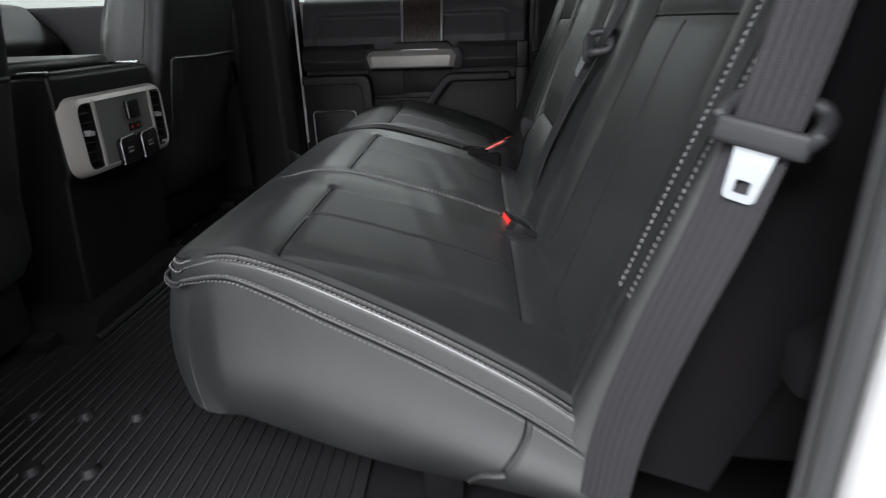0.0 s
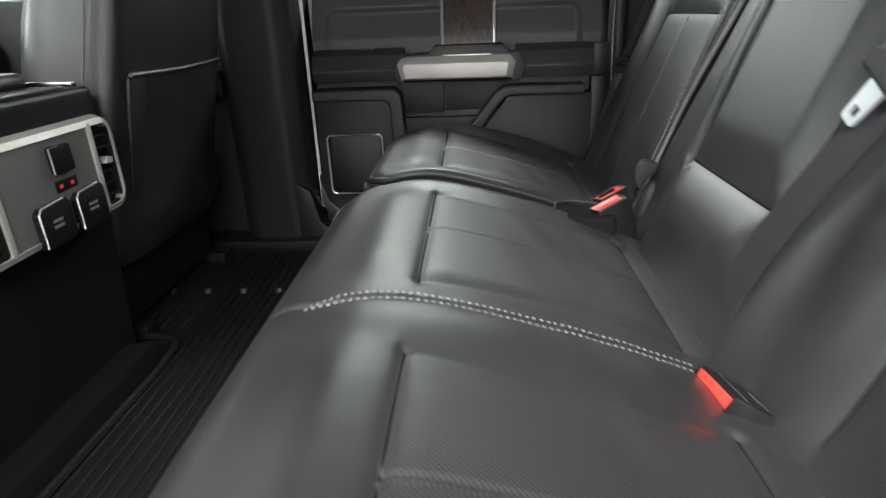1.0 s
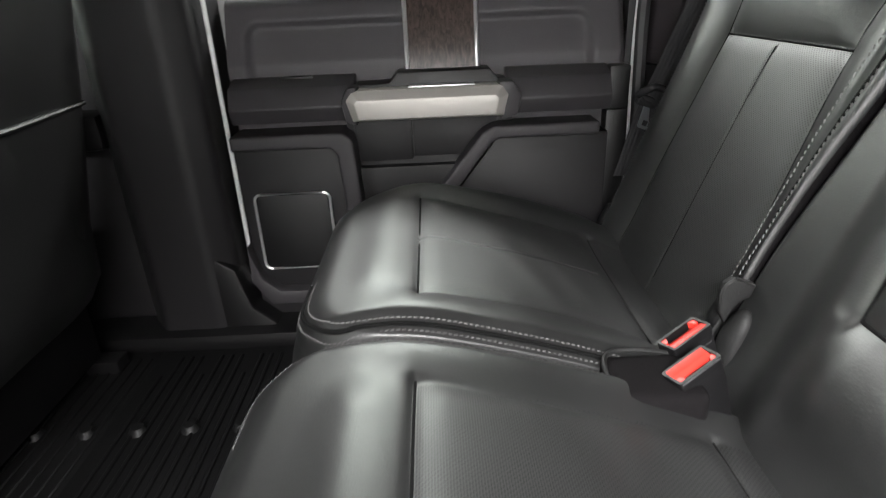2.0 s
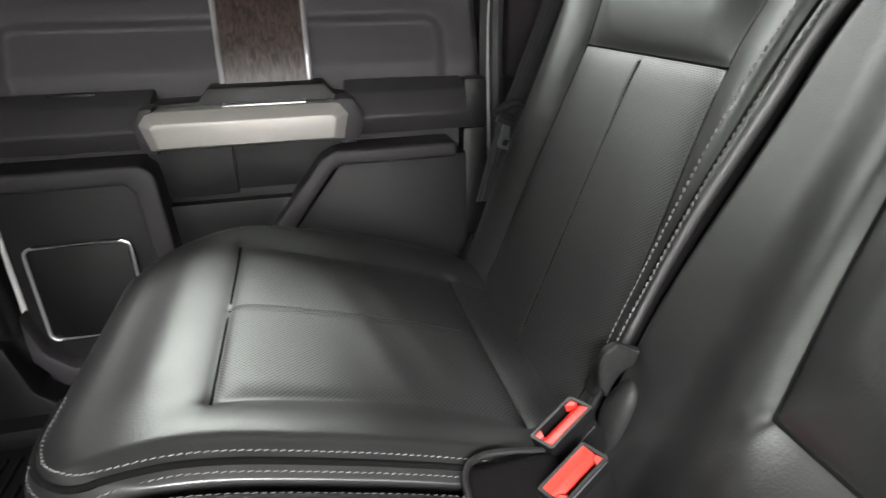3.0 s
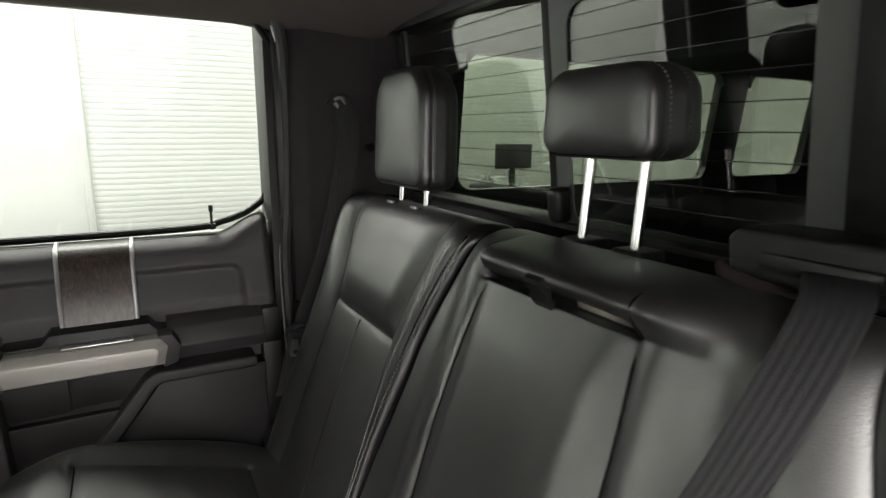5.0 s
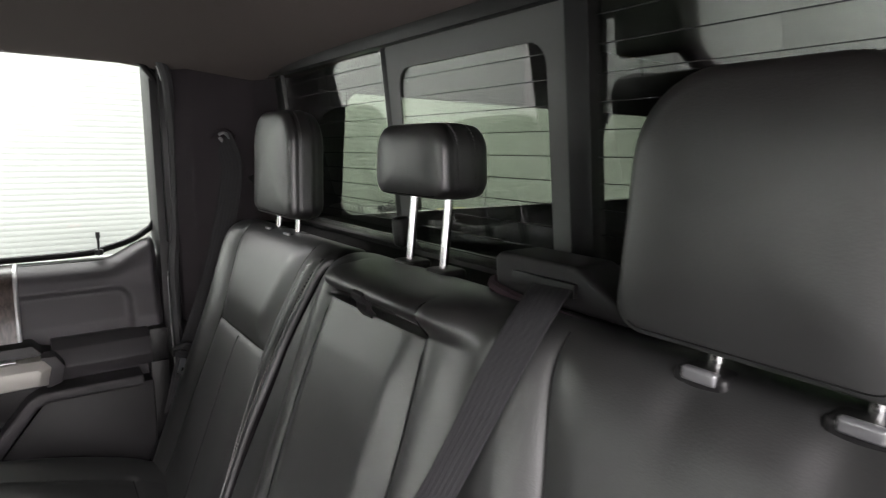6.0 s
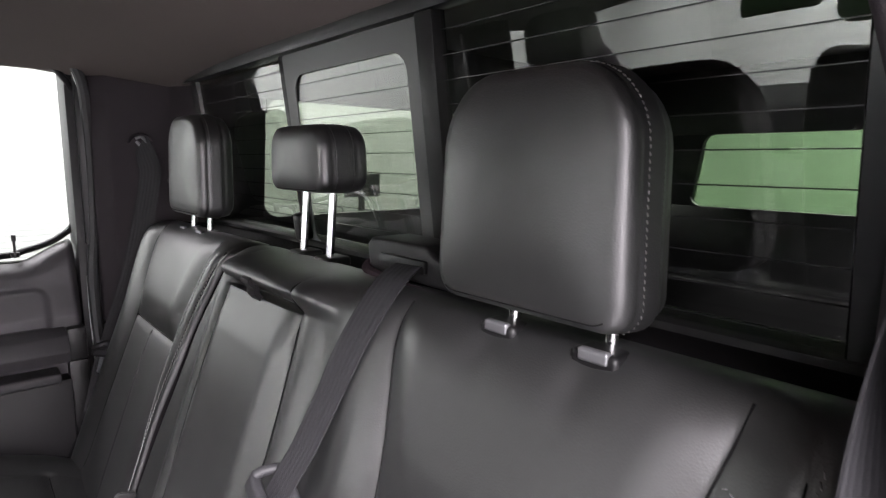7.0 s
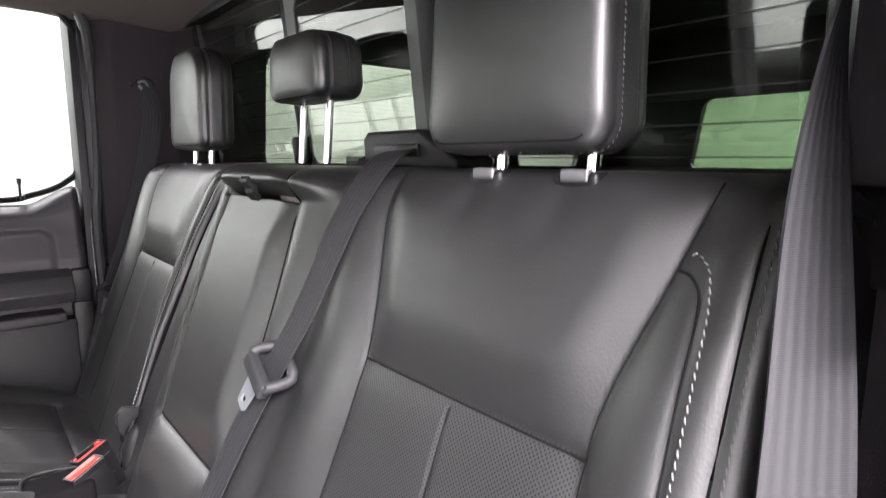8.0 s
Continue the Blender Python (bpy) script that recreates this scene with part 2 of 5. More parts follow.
def join(bm, b):
    if bm is None:
        return b
    me = bpy.data.meshes.new("tmp")
    b.to_mesh(me)
    b.free()
    bm.from_mesh(me)
    bpy.data.meshes.remove(me)
    return bm


def prism(pts, axis, a, b, r=0.0, seg=2, bm=None, m=None):
    """A polygon pushed along an axis from a to b. pts are the other two axes, in order."""
    bb = bmesh.new()

    def at(p, v):
        c = list(p)
        c.insert("xyz".index(axis), v)
        return c
    lo = [bb.verts.new(at(p, a)) for p in pts]
    hi = [bb.verts.new(at(p, b)) for p in pts]
    n = len(pts)
    bb.faces.new(lo)
    bb.faces.new(hi[::-1])
    for i in range(n):
        bb.faces.new((lo[i], lo[(i + 1) % n], hi[(i + 1) % n], hi[i]))
    bmesh.ops.recalc_face_normals(bb, faces=bb.faces)
    bev(bb, bb.edges, r, seg)
    if m is not None:
        bb.transform(m)
    return join(bm, bb)


def rounded(x0, x1, z0, z1, r, n=5):
    """Corner points of a rectangle with round corners."""
    out = []
    for cx, cz, a0 in ((x1 - r, z1 - r, 0), (x0 + r, z1 - r, 90), (x0 + r, z0 + r, 180), (x1 - r, z0 + r, 270)):
        for i in range(n + 1):
            a = radians(a0 + 90 * i / n)
            out.append((cx + r * math.cos(a), cz + r * math.sin(a)))
    return out


def ring(outer, inner, axis, a, b, bm=None):
    """A flat frame between two outlines of equal count, with thickness."""
    bb = bmesh.new()

    def at(p, v):
        c = list(p)
        c.insert("xyz".index(axis), v)
        return c
    rows = [[bb.verts.new(at(p, v)) for p in o] for o, v in ((outer, a), (inner, a), (inner, b), (outer, b))]
    n = len(outer)
    for k in range(4):
        r0, r1 = rows[k], rows[(k + 1) % 4]
        for i in range(n):
            bb.faces.new((r0[i], r0[(i + 1) % n], r1[(i + 1) % n], r1[i]))
    bmesh.ops.recalc_face_normals(bb, faces=bb.faces)
    return join(bm, bb)


def tube(path, r, n=8, closed=False, bm=None, flat=1.0):
    """A round bar along a path."""
    bb = bmesh.new()
    path = [Vector(p) for p in path]
    rows = []
    ref = Vector((0, 0, 1))
    for i, p in enumerate(path):
        a = path[i - 1] if (i or closed) else p
        c = path[(i + 1) % len(path)] if (i + 1 < len(path) or closed) else p
        d = (c - a).normalized()
        if abs(d.dot(ref)) > 0.95:
            ref = Vector((1, 0, 0))
        u = d.cross(ref).normalized()
        w = u.cross(d)
        rows.append([bb.verts.new(p + r * (math.cos(t) * u + flat * math.sin(t) * w)) for t in [2 * math.pi * k / n for k in range(n)]])
    m = len(rows)
    for i in range(m if closed else m - 1):
        r0, r1 = rows[i], rows[(i + 1) % m]
        for k in range(n):
            bb.faces.new((r0[k], r0[(k + 1) % n], r1[(k + 1) % n], r1[k]))
    if not closed:
        bb.faces.new(rows[0])
        bb.faces.new(rows[-1])
    return join(bm, bb)


def smooth_path(pts, n=8):
    """Points on a smooth curve through pts."""
    pts = [np.array(p, float) for p in pts]
    ext = [2 * pts[0] - pts[1]] + pts + [2 * pts[-1] - pts[-2]]
    out = []
    for i in range(1, len(ext) - 2):
        p0, p1, p2, p3 = ext[i - 1:i + 3]
        for k in range(n):
            t = k / n
            out.append(0.5 * (2 * p1 + (p2 - p0) * t + (2 * p0 - 5 * p1 + 4 * p2 - p3) * t * t + (3 * p1 - p0 - 3 * p2 + p3) * t ** 3))
    out.append(pts[-1])
    return out


def ribbon(name, path, across, width, thick, material, parent, label=""):
    """A belt along a path; across: the side direction at each point."""
    path = [np.array(p, float) for p in path]
    verts, faces, uvs = [], [], []
    run = 0.0
    for i, p in enumerate(path):
        a = np.array(across[i], float)
        a /= np.linalg.norm(a)
        d = path[min(i + 1, len(path) - 1)] - path[max(i - 1, 0)]
        nrm = np.cross(d, a)
        nrm /= np.linalg.norm(nrm)
        if i:
            run += np.linalg.norm(p - path[i - 1])
        for u, v in ((-1, -1), (1, -1), (1, 1), (-1, 1)):
            verts.append(p + a * u * width / 2 + nrm * v * thick / 2)
            uvs.append((u * 0.5 + 0.5, run))
    for i in range(len(path) - 1):
        for k in range(4):
            faces.append((4 * i + k, 4 * i + (k + 1) % 4, 4 * i + 4 + (k + 1) % 4, 4 * i + 4 + k))
    faces += [(0, 3, 2, 1), tuple(4 * (len(path) - 1) + k for k in range(4))]
    ob = raw(name, verts, faces, material, parent, label, 30)
    layer = ob.data.uv_layers.new(name="weave")
    for lp in ob.data.loops:
        layer.data[lp.index].uv = uvs[lp.vertex_index]
    return ob


def thread(name, pts, normals, parent, pitch=0.0060, length=0.0047, width=0.0009, side=0.0, material=None, label=""):
    """A row of stitches along a line on a surface, joined."""
    pts = [np.array(p, float) for p in pts]
    nor = [np.array(n, float) for n in normals]
    seg = [np.linalg.norm(b - a) for a, b in zip(pts, pts[1:])]
    cum = np.concatenate([[0], np.cumsum(seg)])
    verts, faces = [], []
    s = pitch / 2
    while s < cum[-1] - pitch / 2:
        i = min(int(np.searchsorted(cum, s, side="right")) - 1, len(seg) - 1)
        f = (s - cum[i]) / max(seg[i], 1e-9)
        p = pts[i] * (1 - f) + pts[i + 1] * f
        n = nor[i] * (1 - f) + nor[i + 1] * f
        n /= np.linalg.norm(n)
        d = pts[i + 1] - pts[i]
        d /= np.linalg.norm(d)
        w = np.cross(n, d)
        w /= np.linalg.norm(w)
        d = d * 0.96 + w * 0.28
        c = p + w * side
        base = len(verts)
        for fx, fw, fz in ((-1, -0.5, 0), (-1, 0.5, 0), (1, 0.5, 0), (1, -0.5, 0), (-0.6, -0.4, 1), (-0.6, 0.4, 1), (0.6, 0.4, 1), (0.6, -0.4, 1)):
            verts.append(c + d * fx * length / 2 + w * fw * width + n * (fz * 0.0011 - 0.0003))
        for q in ((4, 5, 6, 7), (0, 1, 5, 4), (1, 2, 6, 5), (2, 3, 7, 6), (3, 0, 4, 7)):
            faces.append([base + k for k in q])
        s += pitch
    ob = raw(name, verts, faces, material or THREAD, parent, label)
    return tagged(ob, kind="stuff")


def sheet_parts(parent, grid, kinds, table, plan=None):
    """Splits a grid of points (nu, nv, 3) into meshes by the kind of each quad. table: kind -> (name, material, label)."""
    nu, nv = grid.shape[:2]
    flat = grid.reshape(-1, 3)
    made = {}
    i, j = np.meshgrid(np.arange(nu - 1), np.arange(nv - 1), indexing="ij")
    normals = np.cross(np.gradient(grid, axis=0), np.gradient(grid, axis=1)).reshape(-1, 3)
    normals /= np.maximum(np.linalg.norm(normals, axis=1, keepdims=True), 1e-12)
    quads = np.stack([i * nv + j, (i + 1) * nv + j, (i + 1) * nv + j + 1, i * nv + j + 1], -1).reshape(-1, 4)
    kk = kinds.reshape(-1)
    for key, (name, material, label) in table.items():
        q = quads[kk == key]
        if not len(q):
            continue
        used, inv = np.unique(q, return_inverse=True)
        made[key] = raw(name, flat[used], inv.reshape(-1, 4), material, parent, label, 180)
        if plan is not None:
            me = made[key].data
            layer = me.uv_layers.new(name="plan")
            loops = np.zeros(len(me.loops), int)
            me.loops.foreach_get("vertex_index", loops)
            layer.data.foreach_set("uv", plan.reshape(-1, 2)[used][loops].ravel())
        made[key].data.normals_split_custom_set_from_vertices(normals[used].tolist())
    return made


def crease(d, depth, w):
    """A sewn seam between padded panels: a narrow valley with full shoulders."""
    return -depth * np.exp(-(np.sqrt(d * d + 1e-6) - 0.001) / w)


def dip(d, depth, w):
    return -depth * np.exp(-(d / w) ** 2)


def sstep(a, b, x):
    t = np.clip((x - a) / (b - a), 0, 1)
    return t * t * (3 - 2 * t)


MID = 1.188


# ---- garage round the truck ----
def wall(name, lo, hi, material, label):
    return tagged(part(name, box(lo, hi), material), label, "wall", kind="structure")


GROUND = -0.72
tagged(part("ground", box((-9, -6, GROUND - 0.1), (9, 8, GROUND)), CONCRETE), "smooth grey concrete garage floor", "floor", kind="structure")
tagged(part("ceiling", box((-9, -6, 2.75), (9, 8, 2.9)), WALL), "white painted garage ceiling", "ceiling", kind="structure")
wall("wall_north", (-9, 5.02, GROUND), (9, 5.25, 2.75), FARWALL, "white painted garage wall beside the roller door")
wall("wall_south", (-9, -3.7, GROUND), (9, -3.5, 2.75), WALL, "white painted garage wall by the open truck door")
wall("wall_east", (6.4, -6, GROUND), (6.6, 8, 2.75), WALL, "white painted garage wall behind the truck")
wall("wall_west", (-9.2, -6, GROUND), (-9, 8, 2.75), WALL, "white painted garage wall before the truck")
roller = thing("roller_door", "white ribbed steel roller door, closed", "door", (2.0, 5.0, GROUND))
for k in range(88):
    z = GROUND + 0.03 + 0.0365 * k
    part("slat", prism([(5.0030, z), (5.0008, z + 0.0008), (4.9998, z + 0.008), (4.9992, z + 0.0182), (4.9998, z + 0.0285), (5.0008, z + 0.0357), (5.0030, z + 0.0365)], "x", -0.268, 4.4), SLAT, roller)
part("guide_rail", box((-0.31, 4.985, GROUND), (-0.268, 5.02, 2.6), 0.004), SLAT, roller)


# ---- cab shell ----
floor = tagged(part("floor", box((-1.75, 0.40, -0.05), (0.5, 1.98, -0.004)), CARPET), "black carpeted truck cab floor", "floor", kind="structure")
tagged(part("baseboard", box((-0.98, 1.885, -0.004), (0.20, 1.985, 0.035), 0.012), BLACK), "black plastic sill plate along the door", "sill plate", kind="structure")
# headliner: a shallow vault over the whole cab
gx, gy = np.linspace(-1.15, 0.51, 40), np.linspace(0.30, 2.076, 52)
X, Y = np.meshgrid(gx, gy, indexing="ij")
Zr = 1.165 - 0.045 * (np.abs(Y - MID) / 0.88) ** 4 - 0.058 * sstep(0.15, 0.50, X) - 0.03 * sstep(-0.8, -1.15, X)
top = np.stack([X, Y, Zr], -1)
roof_v = np.concatenate([top.reshape(-1, 3), (top + [0, 0, 0.06]).reshape(-1, 3)])
nx, ny = X.shape
roof_f = []
for i in range(nx - 1):
    for j in range(ny - 1):
        a = i * ny + j
        roof_f += [(a, a + 1, a + ny + 1, a + ny), (nx * ny + a, nx * ny + a + ny, nx * ny + a + ny + 1, nx * ny + a + 1)]
tagged(raw("headliner", roof_v, roof_f, LINER), "taupe grey cloth headliner with rounded sides", "headliner", kind="structure")
tagged(part("roof", box((-1.2, 0.26, 1.24), (0.6, 2.12, 1.28), 0.01), PAINT), "white painted truck roof", "roof", kind="structure")

# rear wall of the cab, below and beside the glass
tagged(part("wall_rear", box((0.515, 0.32, -0.05), (0.56, 2.06, 0.765), 0.004), TRIM), "dark plastic trim panel behind the bench", "trim", kind="structure")


tagged(part("rear_shelf", box((0.43, 0.44, 0.69), (0.518, 1.94, 0.757), 0.012, 3), CARPET), "dark carpeted shelf behind the backrests", "shelf", kind="structure")


def side_trim(sign, name, label, inner, edge, outside):
    """Cloth pillar between the rear door and the rear glass. sign: +1 far side, -1 near side."""
    def yy(v):
        return MID + sign * v
    back = 0.028 if sign < 0 else 0.0
    # inner face runs from the door opening back to the glass
    prof = [(0.268 + back, edge), (0.30 + back / 2, 0.815), (0.36, 0.785), (0.43, 0.755), (0.478, inner), (0.56, inner - 0.01), (0.56, outside), (0.268 + back, outside)]
    bm = prism([(x, yy(v)) for x, v in prof], "z", 0.50, 1.15, 0.006)
    ob = tagged(part(name, bm, PILLAR), label, "pillar trim", kind="structure")
    low = prism([(0.262 + back, yy(edge)), (0.30 + back / 2, yy(0.80)), (0.42, yy(0.755)), (0.56, yy(0.755)), (0.56, yy(outside)), (0.262 + back, yy(outside))], "z", -0.05, 0.50, 0.008)
    part("lower_trim", low, CARPET if sign < 0 else TRIM, ob, "black quarter trim")
    part("trim_shelf", prism([(0.285, yy(0.79)), (0.42, yy(0.70)), (0.50, yy(0.70)), (0.50, yy(0.82)), (0.285, yy(0.82))], "z", 0.30, 0.345, 0.008), CARPET if sign < 0 else TRIM, ob)
    # fuller upper trim that hides the belt's top guide
    if sign < 0:
        up_trim = prism([(0.30, 0.86), (yy(0.79), 0.70), (yy(0.735), 0.90), (yy(0.70), 1.02), (yy(0.66), 1.15), (0.30, 1.15)], "x", 0.275, 0.50, 0.012, 3)
        part("upper_trim", up_trim, PILLAR, ob)
    part("body_pillar", box((0.226, min(yy(0.88), yy(0.985)), -0.04), (0.275, max(yy(0.88), yy(0.985)), 1.14), 0.004), TRIM, ob) if sign > 0 else None
    # rubber seal round the rear edge of the door opening
    path = smooth_path([(0.258, yy(edge), 0.02), (0.254, yy(edge + 0.002), 0.35), (0.250, yy(edge + 0.01), 0.60), (0.262, yy(edge + 0.012), 0.75), (0.266, yy(edge + 0.005), 1.0), (0.245, yy(edge - 0.02), 1.125), (0.17, yy(edge - 0.025), 1.150), (-0.30, yy(edge - 0.025), 1.155), (-0.60, yy(edge - 0.025), 1.15)], 8)
    path = [p + np.array([back, 0, 0]) for p in path]
    part("door_seal", tube(path, 0.012, 8), GREY, ob, "ribbed grey rubber door seal")
    path2 = [p + np.array([-0.006, sign * 0.019, 0.004]) for p in path]
    part("body_flange", tube(path2, 0.006 if sign > 0 else 0.010, 8), PAINT if sign > 0 else GREY, ob, "painted body flange" if sign > 0 else "outer lip of the door seal")
    return ob


side_trim(1, "pillar_rear_far", "charcoal cloth rear pillar with a belt guide", 0.68, 0.855, 0.99)
side_trim(-1, "pillar_rear_near", "charcoal rear pillar trim by the open door", 0.69, 0.858, 0.872)


def b_pillar(sign, name, label):
    def yy(v):
        return MID + sign * v
    bm = prism([(-0.76, yy(0.78)), (-0.715, yy(0.725)), (-0.60, yy(0.725)), (-0.555, yy(0.755)), (-0.545, yy(0.90)), (-0.76, yy(0.90))], "z", -0.03, 1.15, 0.014, 3)
    ob = tagged(part(name, bm, TRIM), label, "pillar trim", kind="structure")
    foot = prism([(-0.61, 0.0), (-0.44, 0.0), (-0.485, 0.03), (-0.535, 0.075), (-0.555, 0.16), (-0.61, 0.2)], "y", yy(0.73), yy(0.80), 0.008, 2)
    part("pillar_foot", foot, BLACK, ob)
    path = [(-0.541, yy(0.795), 0.10), (-0.539, yy(0.795), 0.6), (-0.539, yy(0.80), 1.12)]
    part("door_seal", tube(path, 0.0045, 8), PAINT if sign > 0 else GREY, ob, "pale painted door edge" if sign > 0 else "grey rubber door edge seal")
    return ob


b_pillar(1, "pillar_centre_far", "black plastic centre pillar trim with a flared foot")
b_pillar(-1, "pillar_centre_near", "black plastic centre pillar trim beside the open door")

# outer body on the near side: white jamb behind the opening
jamb = prism([(0.305, 0.08), (0.275, 0.24), (0.272, 0.29), (0.285, 0.31), (0.56, 0.31), (0.56, 0.08)], "z", -0.25, 1.2, 0.012, 3)
tagged(part("door_jamb", jamb, PAINT), "glossy white painted door jamb", "door jamb", kind="structure")
tagged(part("sill", box((-1.7, 0.24, -0.22), (0.24, 0.42, 0.01), 0.02, 3), PAINT), "white painted door sill with rounded edge", "sill", kind="structure")
tagged(part("outer_side", box((-0.7, 2.21, -0.25), (0.56, 2.24, 0.655), 0.01), PAINT), "white painted outer door skin", "body side", kind="structure")
tagged(part("sill_far", box((-1.7, 1.99, -0.22), (0.24, 2.2, 0.01), 0.02, 3), PAINT), "white painted far door sill", "sill", kind="structure")

# ---- rear window ----
rw = thing("window_1", "tinted sliding rear window with heater lines", "window", (0.46, MID, 0.76), kind="structure")
RAKE = radians(7.0)
WZ0 = 0.745


def glass_x(z):
    return 0.508 - (z - WZ0) * math.tan(RAKE)


RM = Matrix.Translation((glass_x(WZ0), 0, WZ0)) @ Matrix.Rotation(-RAKE, 4, "Y")


def rear_pane(name, y0, y1, r, z0=0.0, z1=0.37):
    bm = prism(rounded(y0, y1, z0, z1, r), "x", 0.0, 0.004, m=RM)
    ob = part(name, bm, DARKGLASS, rw, smooth=False)
    ob.visible_shadow = False
    return ob


rear_pane("pane", 0.49, 0.965, 0.01)
rear_pane("pane", 1.40, 1.876, 0.01)
rear_pane("sliding_pane", 0.99, 1.39, 0.01)
part("header_rail", box((-0.022, 0.46, 0.352), (0.012, 1.92, 0.385), 0.005, 2, m=RM), BLACK, rw, "black header rail above the glass")
part("sill_rail", box((-0.012, 0.46, -0.03), (0.012, 1.92, 0.022), 0.005, 2, m=RM), RUBBER, rw)
part("divider_bar", box((-0.016, 0.958, 0.0), (0.008, 0.992, 0.36), 0.004, 2, m=RM), BLACK, rw, "black upright bar of the sliding pane")
part("divider_bar", box((-0.004, 1.385, 0.0), (0.008, 1.402, 0.36), 0.003, 2, m=RM), BLACK, rw)
border = ring(rounded(0.993, 1.385, 0.005, 0.352, 0.006), rounded(1.030, 1.352, 0.02, 0.315, 0.03), "x", -0.004, -0.0015)
border.transform(RM)
part("border_frame", border, FRAMEGREY, rw, "grey border frame of the sliding pane")
part("side_border", box((-0.006, 1.846, 0.0), (0.006, 1.884, 0.36), 0.002, 1, m=RM), FRIT, rw)
part("side_border", box((-0.006, 0.49, 0.0), (0.006, 0.52, 0.36), 0.002, 1, m=RM), FRIT, rw)
for k in range(11):
    z = 0.032 + 0.0296 * k
    part("heater_line", box((-0.0022, 0.51, z), (-0.0010, 1.86, z + 0.0011), m=RM), FRIT, rw)
part("latch", box((-0.032, 1.352, 0.024), (-0.004, 1.380, 0.076), 0.010, 3, m=RM), BLACK, rw, "black plastic window latch")

# ---- far rear door ----
door = thing("door_1", "closed black rear door trim with silver pull and wood inlay", "door", (-0.14, 2.0, 0.02), kind="structure")
YD = 2.03
XD0, XD1 = -0.533, 0.222
# carrier panel with the recess pressed in and the sill rolled over
gx, gz = np.linspace(XD0, XD1, 150), np.linspace(0.02, 0.69, 150)
X, Z = np.meshgrid(gx, gz, indexing="ij")
qx, qz = np.abs(X + 0.172) - 0.328, np.abs(Z - 0.528) - 0.076
rr = 0.03
dd = np.hypot(np.maximum(qx + rr, 0), np.maximum(qz + rr, 0)) + np.minimum(np.maximum(qx + rr, qz + rr), 0) - rr


def door_roll(z):
    """Depth and height of the upper trim: it leans outward, then rolls over into a flat ledge under the glass."""
    k = np.clip((z - 0.622) / 0.068, 0, 1)
    return YD + 0.40 * np.clip(np.minimum(z, 0.622) - 0.53, 0, 1) + 0.010 * k + 0.075 * k ** 1.7, np.minimum(z, 0.622) + 0.036 * (1 - (1 - k) ** 2)


Yp, Zp = door_roll(Z)
Yp = Yp + 0.014 * (1 - sstep(-0.014, 0.004, dd)) + 0.03 * sstep(XD1 - 0.02, XD1, X) ** 2
Zp = Zp + sstep(0.60, 0.66, Z) * 0.047 * sstep(0.10, 0.225, X)
panel = np.stack([X, Yp, Zp], -1)
kinds = np.zeros((149, 149), int)
sheet_parts(door, panel, kinds, {0: ("door_panel", SOFT, "")})


part("door_core", box((XD0, 2.135, -0.02), (XD1 + 0.01, 2.20, 0.64), 0.008), BLACK, door)
part("sill_cap", box((XD0, 2.135, 0.625), (XD1, 2.175, 0.660), 0.006, 2), BLACK, door, "black rubber strip along the glass")
wp = [(float(y) - 0.003, float(z) + 0.003 * sstep(0.63, 0.66, h)) for h in (0.512, 0.55, 0.59, 0.615, 0.63, 0.64, 0.65, 0.66, 0.67, 0.68, 0.688) for y, z in (door_roll(h),)]
part("wood_inlay", prism(wp + [(y + 0.012, z - 0.012) for y, z in wp[::-1]], "x", -0.196, -0.066, 0.0), WOOD, door, "dark brown wood grain inlay")
for xc, lean in ((-0.200, -0.004), (-0.062, 0.003)):
    pts = [(xc - lean * (1 - k / 10), y - 0.001, z + 0.001) for k, (y, z) in enumerate(wp)]
    part("chrome_strip", tube(smooth_path(pts, 3), 0.0042, 8), BRIGHT, door, "thin chrome strip")
# armrest band and its pull
for x0, x1 in ((XD0 + 0.004, -0.296), (-0.012, 0.180)):
    part("armrest", prism([(2.06, 0.424), (1.982, 0.430), (1.972, 0.458), (1.990, 0.494), (2.03, 0.508), (2.06, 0.506)], "x", x0, x1, 0.004), BAND, door, "soft charcoal armrest band")
part("armrest_end", box((0.180, 2.0, 0.425), (XD1 - 0.002, 2.06, 0.506), 0.006), BLACK, door)
part("pull_cup", prism([(-0.215, 0.512), (-0.045, 0.512), (-0.03, 0.494), (-0.012, 0.492), (-0.012, 0.43), (-0.296, 0.43), (-0.296, 0.492), (-0.23, 0.494)], "y", 1.985, 2.05, 0.004), BLACK, door, "black recess behind the pull")
part("switch_plate", box((-0.195, 1.962, 0.4872), (-0.075, 1.984, 0.4900), 0.0008), BRIGHT, door, "bright switch edge in the recess")
pb = bmesh.new()
face = [(-0.286, 0.472), (-0.040, 0.472), (-0.034, 0.466), (-0.040, 0.438), (-0.286, 0.438), (-0.292, 0.466)]
rim = [(-0.299, 0.488), (-0.024, 0.488), (-0.012, 0.472), (-0.022, 0.433), (-0.300, 0.433), (-0.311, 0.472)]
rows = [[pb.verts.new((x, yv, z)) for x, z in o] for o, yv in ((face, 1.938), (rim, 1.950), (rim, 1.992))]
pb.faces.new(rows[0])
for r0, r1 in zip(rows, rows[1:]):
    for i in range(6):
        pb.faces.new((r0[i], r0[(i + 1) % 6], r1[(i + 1) % 6], r1[i]))
bmesh.ops.recalc_face_normals(pb, faces=pb.faces)
bev(pb, pb.edges, 0.0022, 2)
part("pull_handle", pb, SILVER, door, "satin silver pull handle with chamfered edges")
